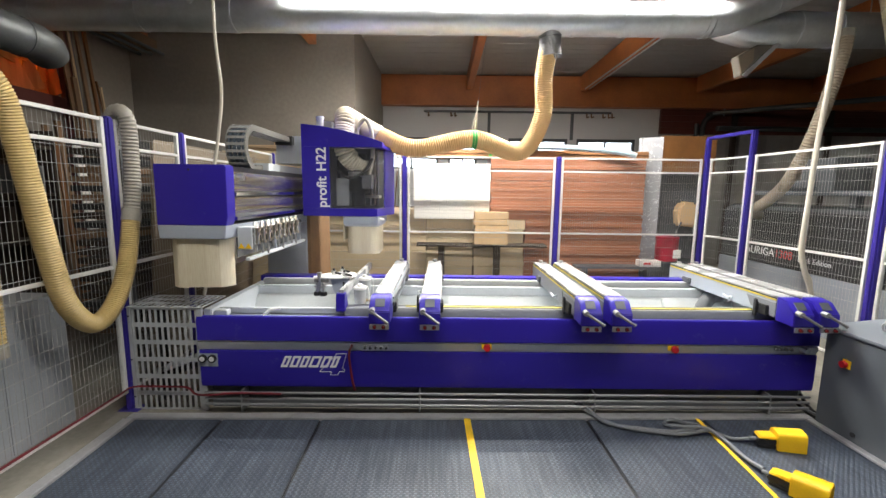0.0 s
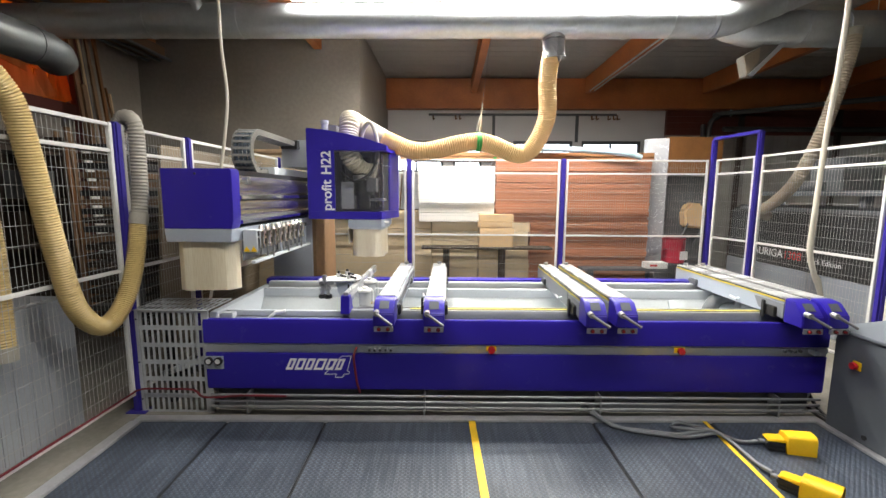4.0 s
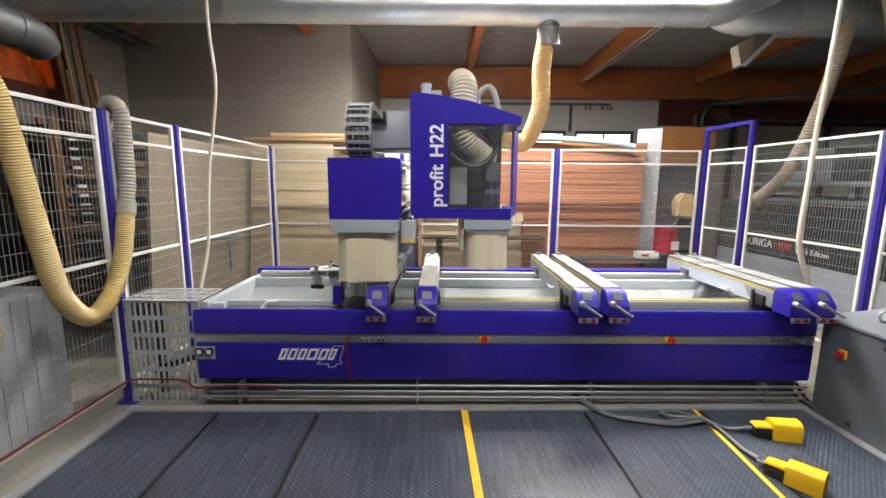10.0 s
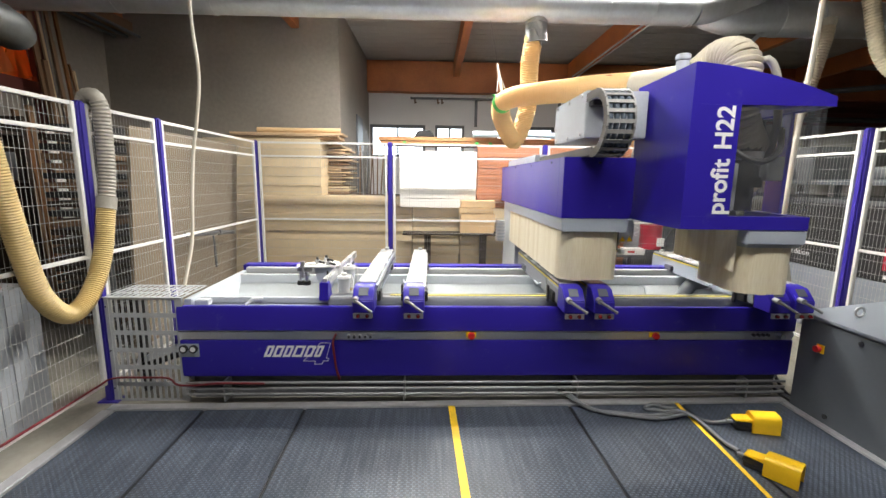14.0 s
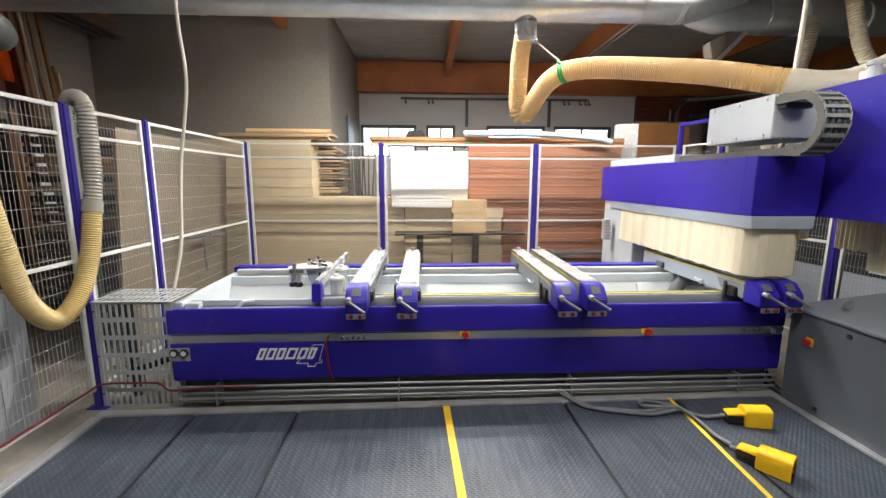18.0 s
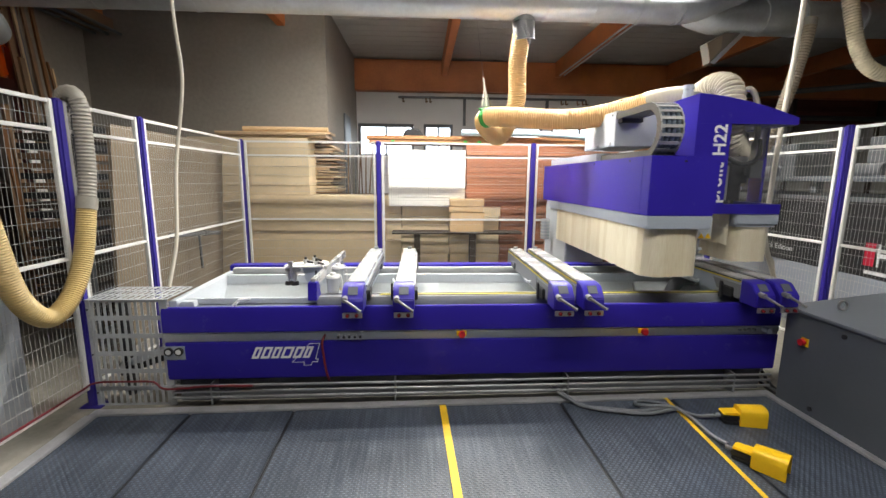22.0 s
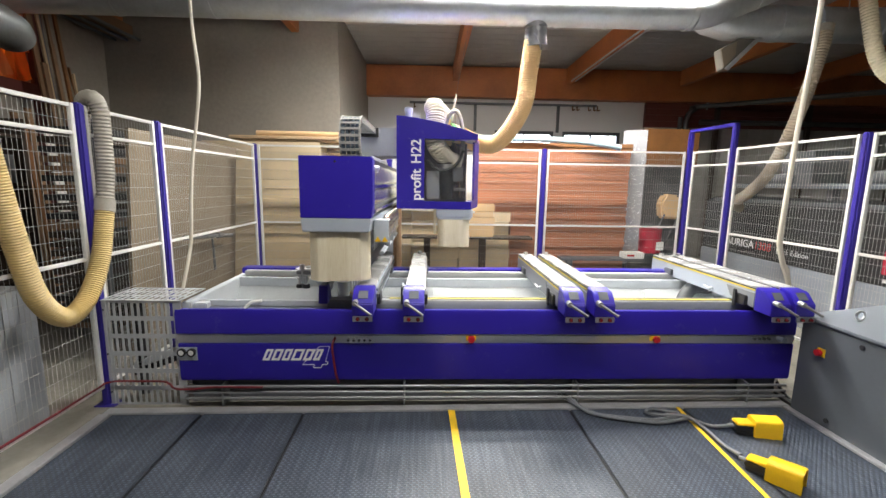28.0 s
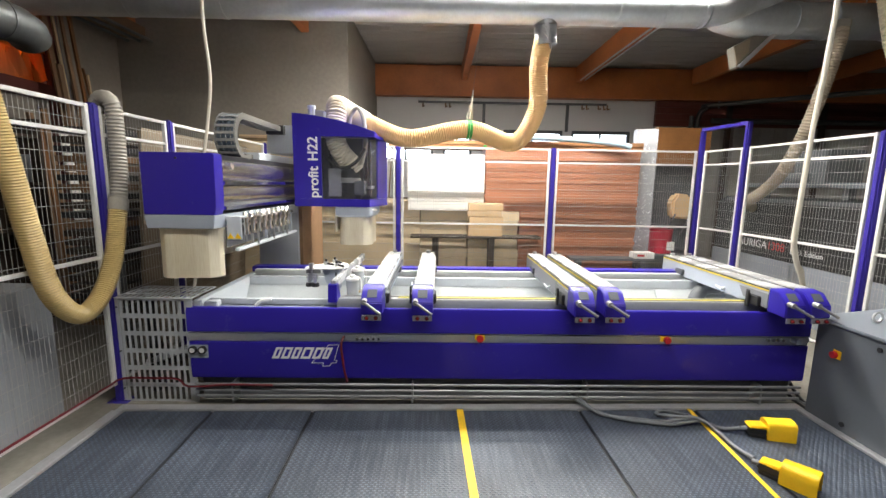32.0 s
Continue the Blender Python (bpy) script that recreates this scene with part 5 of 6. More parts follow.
def pipe(name, points, r, parent, n=28):
    bm = bmesh.new()
    tube(bm, [Vector(p) for p in points], r, n)
    return part(name, bm, GALV, parent)


DZ = 0.15
pipe("pipe", [(-4.9, 0, DZ), (2.5, 0, DZ)], 0.165, duct)
pipe("elbow", [(2.5, 0, DZ), (2.60, 0, DZ + 0.01), (2.70, 0.0, DZ + 0.035), (2.8, 0.0, DZ + 0.075)], 0.165, duct)
pipe("pipe", [(2.8, 0.0, DZ + 0.075), (3.45, 0.0, DZ + 0.345), (4.3, 0.0, DZ + 0.70)], 0.165, duct)
pipe("pipe", [(2.35, 0.50, DZ + 0.66), (2.55, 0.42, DZ + 0.42), (2.72, 0.36, DZ + 0.22), (2.9, 0.31, DZ + 0.08), (3.1, 0.29, DZ + 0.02), (3.4, 0.29, DZ + 0.02), (7.5, 0.35, DZ + 0.06)], 0.18, duct)
for x in (-4.35, -3.3, -2.35, -0.35, 0.62, 1.12, 1.62, 2.08, 2.47):
    pipe("collar", [(x - 0.022, 0, DZ), (x - 0.008, 0, DZ), (x + 0.008, 0, DZ), (x + 0.022, 0, DZ)], 0.171, duct)
for x in (3.62, 4.05, 4.75):
    pipe("collar", [(x - 0.03, 0.292, DZ + 0.024), (x + 0.03, 0.292, DZ + 0.024)], 0.187, duct)
for x in (3.12, 3.55):
    pipe("collar", [(x - 0.018, 0.0, DZ + 0.075 + 0.4154 * (x - 2.818)), (x + 0.018, 0.0, DZ + 0.075 + 0.4154 * (x - 2.782))], 0.171, duct)
for x in (-3.6, -1.4, 0.5, 2.2, 4.2):
    part("hanger", rods(((x, 0.05, DZ + 0.1), (x, 0.05, 0.895), 0.006), n=6), STEEL, duct)
part("outlet", rods(((0.895, 0.03, 0.06), (0.90, 0.03, -0.03), 0.124, 0.118), ((0.90, 0.03, -0.03), (0.905, 0.035, -0.09), 0.112), ((0.905, 0.035, -0.09), (0.915, 0.045, -0.20), 0.110, 0.112), n=24), DULL_STEEL, duct)
for k, (z, tilt) in enumerate(((-0.05, 0.02), (-0.085, 0.03), (-0.12, 0.045), (-0.155, 0.05))):
    part("outlet_fold", rods(((0.90 - tilt * 0.2, 0.035, z), (0.90 + tilt * 0.2, 0.035, z + 0.014), 0.119 - 0.001 * k), n=24), DULL_STEEL, duct)
part("clamp_ring", rods(((0.912, 0.045, -0.188), (0.913, 0.046, -0.202), 0.116), n=22), DULL_STEEL, duct)
_d = bmesh.new()
tube(_d, smooth_path([(-4.9, -0.13, 0.37), (-3.6, -0.13, 0.365), (-2.98, -0.13, 0.362), (-2.82, -0.13, 0.345), (-2.74, -0.13, 0.285), (-2.725, -0.10, 0.17)], 0.03), 0.056, 18)
part("branch_elbow", _d, GALV, duct, "small galvanised branch pipe bending into the duct")
part("branch_collar", rods(((-2.727, -0.105, 0.185), (-2.726, -0.10, 0.215), 0.063), n=18), GALV, duct)
fun = thing("duct_branch_chute", "pale sheet metal chute hanging from the duct", "chute", at=(3.2, 2.15, 3.0))
part("chute", prisms([(-0.20, 0.08), (-0.145, -0.12), (-0.11, -0.135), (0.31, 0.30), (0.21, 0.38), (-0.02, 0.18)], -0.06, 0.06, "y"), CHUTE, fun, bevel=0.004)
part("front_board", prisms([(-0.195, 0.075), (-0.145, -0.105), (-0.03, 0.03), (-0.03, 0.165)], -0.068, -0.061, "y"), DULL_BOARD, fun, "worn beige front of the chute")
part("edge_flange", prisms([(-0.145, -0.125), (-0.10, -0.14), (0.33, 0.30), (0.30, 0.33)], -0.085, -0.069, "y"), GALV, fun)
part("strap", boxes((0.18, 0.26, -0.07, 0.07, 0.20, 0.34)), ALU, fun)
dl = thing("side_duct", "dark grey duct end beside the mesh fence", "duct", at=(-2.86, 0.0, 2.45))
_d = bmesh.new()
tube(_d, [Vector(p) for p in ((0.02, -2.4, 0.12), (0.02, -0.4, 0.06), (0.02, 0.12, 0.06), (0.0, 0.20, 0.05), (-0.03, 0.25, 0.03))], 0.115, 22)
part("pipe", _d, DARK_DUCT, dl)
part("collar", rods(((0.02, 0.0, 0.06), (0.02, 0.025, 0.06), 0.12), n=22), DARK_DUCT, dl)
part("hanger", rods(((0.02, -0.5, 0.1), (0.02, -0.5, 1.64), 0.006), n=6), STEEL, dl)
part("stub", rods(((0.28, -0.62, 0.36), (0.45, -0.65, 0.16), 0.05), n=14), DARK_DUCT, dl)
wp = thing("wall_pipe", "grey conduit pipe along the back wall", "pipe", at=(5.6, 6.85, 3.0))
_d = bmesh.new()
tube(_d, smooth_path([(-0.1, 0.0, -0.9), (-0.1, 0.0, 0.05), (0.05, -0.02, 0.28), (0.3, -0.1, 0.35), (3.0, -2.6, 0.30)], 0.05), 0.05, 14)
part("pipe", _d, DARK_DUCT, wp)
part("lower_pipe", rods(((0.2, -0.02, 0.02), (5.4, -0.02, 0.02), 0.055), n=14), DARK_DUCT, wp)
part("riser", rods(((-0.24, 0.0, -0.9), (-0.24, 0.0, 0.12), 0.045), n=12), DARK_DUCT, wp)
for x in (0.35, 0.60):
    part("drop_pipe", rods(((x, 0.02, 0.3), (x, 0.02, 0.98), 0.018), n=8), GALV, wp)

# ---- fluorescent fittings ----
for x, y, z, l, _ in FITTINGS:
    f = thing("strip_light", "white fluorescent strip light hung from the ceiling", "lamp", "strip lights", at=(x, y, z))
    part("housing", prisms([(-0.06, 0.06), (-0.075, 0.0), (-0.07, -0.004), (0.07, -0.004), (0.075, 0.0), (0.06, 0.06)], -l / 2, l / 2, "x"), WHITE, f)
    for s in (-0.04, 0.04):
        part("tube", rods(((-l / 2 + 0.03, s, -0.022), (l / 2 - 0.03, s, -0.022), 0.014), n=10), TUBE, f)
    for s in (-0.5, 0.5):
        part("hanger", rods(((s, 0, 0.06), (s, 0, 4.09 - z), 0.004), n=6), STEEL, f)
for x in (2.845, 2.755):
    solid("cable_batten", boxes((x - 0.007, x + 0.007, 3.3, 6.5, 3.735, 3.757)), GREY, "pale batten fixed beside the ceiling joist", "batten", group="ceiling battens")

# ---- boards behind the fence ----
def stack(label, x0, x1, y, z0, z1, material, n, depth=0.5, name="board_stack", jitter=0.012):
    h = (z1 - z0) / n
    s = thing(name, label, "boards", "board stacks", at=((x0 + x1) / 2, y, z0))
    w = (x1 - x0) / 2
    # unseen black sheet, added to stop window light between the boards
    part("gap_blocker", boxes((-w + 0.06, w - 0.06, depth * 0.5, depth * 0.6, 0.001, z1 - z0 - 0.002)), BLACK, s)
    for k in range(n):
        a, b, c = (random.uniform(-jitter, jitter) for _ in range(3))
        part("board", boxes((-w + a, w + b, c + 0.012, depth, h * k + 0.0015, h * (k + 1) - 0.0015)), material, s)
    return s


stack("tall stack of raw beige boards", -3.3, -1.69, 3.25, 1.34, 2.11, BEIGE, 6)
stack("long stack of raw beige boards", -3.3, -0.43, 3.22, FLOOR_Z, 1.338, BEIGE, 11)
stack("stack of beige boards with uneven edges", -0.42, 0.235, 3.22, FLOOR_Z, 1.19, BEIGE, 9)
stack("stack of beige boards", 0.245, 0.96, 3.22, FLOOR_Z, 1.19, BEIGE, 9)
stack("stack of white coated boards", -0.60, 0.455, 3.14, 1.195, 1.965, WHITE_BOARD, 6, 0.45, jitter=0.004)
stack("stack of reddish-brown veneered boards", 0.47, 2.62, 3.20, 1.195, 2.06, BROWN, 22, 0.6)
stack("stack of reddish-brown veneered boards", 0.97, 2.62, 3.20, FLOOR_Z, 1.193, BROWN, 30, 0.6)
stack("reddish boards lying on the stacks", -0.9, 2.66, 3.30, 2.062, 2.165, TOP_BOARD, 2, 0.5, jitter=0.03)
stack("loose beige boards on the tall stack", -2.95, -1.40, 3.28, 2.115, 2.20, PALE_WOOD, 3, 0.4, jitter=0.06)
_rb = rods(((-2.6, 3.4, 2.235), (-1.45, 3.42, 2.235), 0.035), n=14)
solid("board_roll", _rb, CARD, "rolled beige cardboard on the boards", "roll")
solid("foam_tube", (lambda b: (tube(b, smooth_path([(0.40, 3.23, 2.208), (0.9, 3.22, 2.205), (1.4, 3.20, 2.20), (1.9, 3.16, 2.17), (2.25, 3.12, 2.13), (2.42, 3.10, 2.09)], 0.06), 0.040, 12), b)[1])(bmesh.new()), PALE_BLUE, "pale blue foam tube lying on the boards", "tube")
solid("black_case", prisms([(-0.42, 2.166), (-0.36, 2.26), (-0.18, 2.26), (-0.12, 2.166)], 3.35, 3.6), BLACK, "black case lying on the boards", "case", 0.01)
sticks = thing("offcut_rack", "rack of wooden offcuts and sticks", "rack", at=(-1.35, 4.05, 1.3))
for k in range(26):
    z = 0.05 + 0.028 * k + random.uniform(-0.01, 0.01)
    x = random.uniform(-0.05, 0.12)
    part("offcut", boxes((-0.44, -0.10 + x, -0.4 + random.uniform(-0.05, 0.05), 0.2, z, z + 0.02)), random.choice((PALE_WOOD, OLD_WOOD, BEIGE)), sticks)
for k in range(9):
    x = 0.05 + 0.055 * k
    part("stick", rods(((x, 0.0, 0.0), (x + random.uniform(-0.05, 0.05), 0.2, 0.72 + random.uniform(0, 0.12)), 0.011), n=6), random.choice((OLD_WOOD, STEEL, DARK_GREY)), sticks)
part("shelf", boxes((-0.5, 0.75, -0.45, 0.4, -1.3 + FLOOR_Z, 0.03)), OLD_WOOD, sticks)
bench = thing("work_bench", "low dark steel bench behind the fence", "bench", at=(0.34, 3.06, FLOOR_Z))
part("top", boxes((-0.89, 0.89, -0.11, 0.12, 0.85, 0.885)), DARK_WOOD, bench, bevel=0.004)
for x in (-0.55, 0.22):
    part("leg", boxes((x - 0.045, x + 0.045, -0.05, 0.06, 0, 0.849)), DARK_WOOD, bench, bevel=0.004)
carton = thing("carton_stack", "stack of folded brown cartons on the bench", "cartons", at=(0.465, 3.06, 0.868))
for k, (a, h) in enumerate(((0.0, 0.10), (0.0, 0.075), (0.01, 0.09), (-0.015, 0.08), (0.005, 0.10))):
    z = sum(v for _, v in ((0.0, 0.10), (0.0, 0.075), (0.01, 0.09), (-0.015, 0.08), (0.005, 0.10))[:k])
    part("carton", boxes((-0.23 + a, 0.23 + a, -0.10, 0.11, z, z + h - 0.004)), CARD, carton, bevel=0.004)
bench2 = thing("work_bench", "low dark steel bench behind the fence", "bench", at=(2.2, 3.05, FLOOR_Z))
part("top", boxes((-0.55, 0.62, -0.10, 0.12, 0.57, 0.605)), DARK_GREY, bench2, bevel=0.004)
for x in (-0.42, 0.48):
    part("leg", boxes((x - 0.04, x + 0.04, -0.05, 0.06, 0, 0.569)), DARK_GREY, bench2, bevel=0.004)
sm = thing("small_carton", "small white carton with a red mark", "carton", at=(2.66, 3.03, 0.588))
part("box", boxes((-0.14, 0.14, -0.08, 0.08, 0, 0.085)), WHITE, sm, bevel=0.004)
part("mark", boxes((-0.10, 0.0, -0.083, -0.0805, 0.03, 0.06)), RED, sm)
part("crate", boxes((-0.13, 0.3, -0.1, 0.1, -0.12, -0.002)), CARD, thing("cardboard_crate", "brown cardboard crate under the carton", "crate", at=(2.95, 3.03, 0.588 - 0.486)), bevel=0.004)
foil = thing("wrapped_panel", "tall panels wrapped in silver foil beside brown boards", "panels", at=(2.85, 3.5, FLOOR_Z))
part("foil_panel", prisms([(-0.18, 0.0), (0.08, -0.10), (0.08, 0.1), (-0.18, 0.1)], 0.5, 2.40, "z"), SILVER_TAPE, foil)
part("brown_panel", boxes((0.085, 0.85, -0.08, 0.0, 1.9, 2.42)), VENEER, foil)
part("lower_panel", boxes((-0.20, 0.85, 0.11, 0.14, 0, 1.9)), DARK_GREY, foil)
can = thing("paint_can", "red paint can with a white label", "can", at=(3.08, 3.38, 0.62))
part("can", rods(((0, 0, 0), (0, 0, 0.33), 0.155), n=24), RED_CAN, can)
part("rim", rods(((0, 0, 0.33), (0, 0, 0.345), 0.162), n=24), RED_CAN, can)
part("label", boxes((0.02, 0.13, -0.162, -0.12, 0.05, 0.17)), WHITE, can)
stand = thing("metal_stand", "dark metal stand behind the fence", "stand", at=(3.05, 3.45, FLOOR_Z))
part("top", boxes((-0.4, 0.5, -0.2, 0.2, 0.60, 0.636)), DARK_GREY, stand)
for x in (-0.35, 0.45):
    for y in (-0.17, 0.17):
        part("leg", rods(((x, y, 0.0), (x, y, 0.60), 0.015), n=8), DARK_GREY, stand)
part("brace", rods(((0.20, -0.1, 0.63), (0.45, -0.1, 1.25), 0.013), ((0.0, -0.1, 0.63), (0.2, -0.1, 1.2), 0.013), n=8), DARK_GREY, stand)
sack = thing("paper_sack", "crumpled beige paper sack on the stand", "sack", at=(3.38, 3.5, 1.12))
part("sack", prisms([(-0.13, 0.0), (-0.16, 0.24), (-0.08, 0.36), (0.10, 0.34), (0.16, 0.20), (0.12, -0.02)], -0.1, 0.08, "y"), CARD, sack, bevel=0.03)

# ---- the dark machine beside the fence ----
am = thing("edge_machine", "large black machine with a white base behind the fence", "machine", at=(4.5, 1.6, FLOOR_Z))
part("base", boxes((-0.36, 0.6, -2.6, 2.2, 0.0, 0.68)), BASE_GREY, am, bevel=0.006)
part("hood", prisms([(-0.34, 0.682), (-0.34, 1.40), (-0.22, 1.47), (0.5, 1.47), (0.5, 0.682)], -2.6, 2.2, "y"), BLACK, am, bevel=0.01)
part("upper_rail", boxes((-0.36, -0.30, -2.6, 2.0, 1.405, 1.45)), DARK_GREY, am)
part("conveyor", boxes((-0.30, 0.3, -2.4, 1.9, 1.6, 1.66)), PEDAL_GREY, am, bevel=0.004)
for y in (-1.8, -0.4, 0.9):
    part("motor_unit", boxes((-0.1, 0.35, y - 0.22, y + 0.25, 1.661, 2.05)), DARK_GREY, am, bevel=0.01)
    part("drive", rods(((-0.15, y, 1.72), (-0.15, y + 0.3, 1.72), 0.07), n=14), DARK_GREY, am)
for y in (-2.2, -1.1, 0.3, 1.5):
    part("rail_post", boxes((-0.2, -0.12, y - 0.04, y + 0.04, 1.471, 1.60)), DARK_GREY, am)
M_SIDE = lambda y, z: Matrix.Translation((-0.3425, y, z)) @ pose(0, 0, 0, 90, 0, -90)
letters("lettering", "AURIGA", 0.145, LETTER, M_SIDE(1.66, 0.80), am)
letters("lettering", "1308", 0.145, RED_LETTER, M_SIDE(1.13, 0.80), am)
letters("lettering", "Black Edition", 0.088, LETTER, M_SIDE(0.76, 0.80), am)
for y0, y1, z0, z1, m in ((-0.62, -0.50, 0.80, 1.02, RED_CAN), (-0.90, -0.80, 0.80, 1.02, RED_CAN), (-0.64, -0.60, 0.80, 1.02, LETTER), (-0.78, -0.74, 0.80, 1.02, LETTER), (-0.74, -0.64, 0.89, 0.93, LETTER), (-0.88, -0.52, 0.72, 0.755, LETTER)):
    part("logo_shape", boxes((-0.3435, -0.339, y0, y1, z0, z1)), m, am)

# ---- behind the left fence ----
ls = thing("sheet_stack", "large beige boards leaning behind the fence", "boards", "board stacks", at=(-2.72, 1.95, FLOOR_Z))
for k in range(3):
    part("sheet", prisms([(-0.18 - 0.04 * k, 0.0), (-0.15 - 0.04 * k, 0.0), (-0.02 - 0.04 * k, 2.02 - 0.1 * k), (-0.05 - 0.04 * k, 2.02 - 0.1 * k)], -0.92 + 0.08 * k, 1.10, "y"), DULL_BOARD, ls)
part("clamp_bar", rods(((0.03, -0.32, 1.0), (0.03, 0.35, 0.945), 0.026), ((0.03, 0.35, 0.945), (0.03, 0.42, 0.94), 0.034), ((0.03, 0.42, 0.94), (0.03, 0.72, 0.905), 0.026), ((0.03, 0.24, 0.95), (0.03, 0.26, 0.55), 0.014)), DARK_GREY, ls, "dark clamp bar with a grey sleeve")
rk = thing("timber_rack", "dark rack filled with stacked timber", "rack", at=(-3.25, 1.55, FLOOR_Z))
part("upright", boxes((0.0, 0.06, -0.32, -0.26, 0, 2.25)), DARK_GREY, rk)
part("upright", boxes((0.0, 0.06, 0.42, 0.48, 0, 2.1)), PALE_WOOD, rk)
part("upright", boxes((0.0, 0.05, 0.49, 0.62, 0, 2.1)), DULL_BOARD, rk)
# planks mostly near black: the dimness of this corner is in their colours
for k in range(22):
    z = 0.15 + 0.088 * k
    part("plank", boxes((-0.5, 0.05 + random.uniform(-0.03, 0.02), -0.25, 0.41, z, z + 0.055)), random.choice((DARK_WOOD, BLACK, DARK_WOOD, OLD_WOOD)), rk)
nb = thing("grey_locker", "grey steel locker behind the fence", "locker", at=(-2.85, -0.75, FLOOR_Z))
part("body", boxes((-0.3, 0.14, -0.7, 0.72, 0, 0.90)), LOCKER, nb, bevel=0.006)
for k in range(13):
    part("rib", boxes((0.1402, 0.146, -0.66 + 0.105 * k, -0.645 + 0.105 * k, 0.02, 0.88)), LOCKER, nb)
part("door_gap", boxes((0.1405, 0.142, -0.05, -0.045, 0.03, 0.87)), BLACK, nb)
pp = thing("pipe_bundle", "bundle of pale grey pipes standing on the locker", "pipes", at=(-2.95, -0.62, FLOOR_Z + 0.90))
for k in range(6):
    part("pipe", rods(((0.03 * (k % 2), 0.075 * k - 0.25, 0), (0.03 * (k % 2) + 0.01, 0.075 * k - 0.26, 0.62 + 0.07 * (k % 3)), 0.026), n=10), GREY, pp)
pl = thing("plank_lean", "long planks leaning against the side wall", "planks", at=(-4.78, 2.95, FLOOR_Z))
for k, (w, h, m) in enumerate(((0.035, 3.62, OLD_WOOD), (0.016, 3.58, PALE_WOOD), (0.028, 3.66, DARK_GREY), (0.02, 3.5, OLD_WOOD), (0.034, 3.2, DULL_BOARD), (0.016, 3.6, VENEER), (0.026, 3.56, OLD_WOOD), (0.012, 2.9, PALE_WOOD))):
    y, x = -0.02 + 0.062 * k, 0.045 * (k % 2)
    part("plank", prisms([(y - w, 0.0), (y + w, 0.0), (y + w - 0.115 * h, h), (y - w - 0.115 * h, h)], x, x + 0.022, "x"), m, pl)
part("white_plank", prisms([(-0.40, 0.20), (-0.20, 0.20), (-0.48, 2.12), (-0.57, 2.12)], 0.16, 0.185, "x"), WHITE_BOARD, pl, "long white coated plank")
for z in (0.96, 1.60):
    part("plank_clamp", boxes((0.187, 0.22, -0.56, -0.24 - 0.04 * z, z, z + 0.05)), OLD_WOOD, pl)
for y, w, h, m in ((-0.47, 0.035, 2.35, OLD_WOOD), (-0.56, 0.03, 2.15, VENEER), (-0.64, 0.03, 2.28, OLD_WOOD), (-0.13, 0.03, 2.9, OLD_WOOD), (-0.06, 0.02, 2.5, DULL_BOARD)):
    part("plank", prisms([(y - w, 0.0), (y + w, 0.0), (y + w - 0.10 * h, h), (y - w - 0.10 * h, h)], 0.115, 0.145, "x"), m, pl)
solid("leaning_stick", (lambda b: (rod(b, (-4.68, 3.55, FLOOR_Z), (-4.98, 3.29, 3.02), 0.016, n=8), b)[1])(bmesh.new()), VENEER, "thin brown stick leaning in the wall corner", "stick")
# shelf and contents near black, with the shade behind the fence painted in
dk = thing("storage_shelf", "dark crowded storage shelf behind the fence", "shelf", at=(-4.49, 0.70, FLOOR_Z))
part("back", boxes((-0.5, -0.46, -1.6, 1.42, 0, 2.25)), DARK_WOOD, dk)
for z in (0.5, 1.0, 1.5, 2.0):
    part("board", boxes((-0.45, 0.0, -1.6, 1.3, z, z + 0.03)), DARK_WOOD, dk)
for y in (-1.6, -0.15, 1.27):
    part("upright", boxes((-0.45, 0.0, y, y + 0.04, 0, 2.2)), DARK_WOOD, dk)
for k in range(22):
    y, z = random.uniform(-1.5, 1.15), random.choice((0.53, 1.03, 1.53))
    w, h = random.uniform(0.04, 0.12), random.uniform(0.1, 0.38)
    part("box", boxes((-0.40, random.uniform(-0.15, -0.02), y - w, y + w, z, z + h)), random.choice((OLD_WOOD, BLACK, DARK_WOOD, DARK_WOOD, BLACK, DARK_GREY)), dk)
rk2 = thing("ceiling_rack", "dark timber rack under the ceiling", "rack", at=(-4.75, 3.2, 3.55))
part("beam", boxes((-0.1, 0.25, -1.5, 0.7, 0.06, 0.2)), OLD_WOOD, rk2)
for x in (-0.05, 0.12, 0.3):
    part("rail", rods(((x, -1.5, 0.03), (x, 0.75, 0.03), 0.022), n=8), DARK_GREY, rk2)
# orange curtain in the side wall's opening
oc = thing("orange_curtain", "orange translucent plastic sheets in a dark red frame", "curtain", at=(-5.05, 2.05, 2.0))
part("frame", boxes((0.052, 0.12, 0.68, 0.86, -2.0, 2.08), (0.052, 0.12, -0.75, 0.679, 0.50, 0.68)), DARK_RED, oc, bevel=0.004)
random.seed(5)
for k in range(16):
    y, z = -0.45 + 0.17 * (k % 7), 0.68 + 0.36 * (k // 7)
    a, b, c = (random.uniform(-0.12, 0.12) for _ in range(3))
    bm = bmesh.new()
    v = [bm.verts.new(q) for q in ((0.02 + 0.05 * random.random(), y - 0.05, z - 0.02), (0.02 + 0.1 * random.random(), y + 0.22, z + a), (0.03, y + 0.20 + b, z + 0.42), (0.0, y + c, z + 0.40))]
    bm.faces.new((v[0], v[1], v[2]))
    bm.faces.new((v[0], v[2], v[3]))
    ext = bmesh.ops.extrude_face_region(bm, geom=bm.faces[:])
    bmesh.ops.translate(bm, verts=[g for g in ext["geom"] if isinstance(g, bmesh.types.BMVert)], vec=(-0.006, 0, 0))
    part("sheet", bm, ORANGE_SHEET, oc)
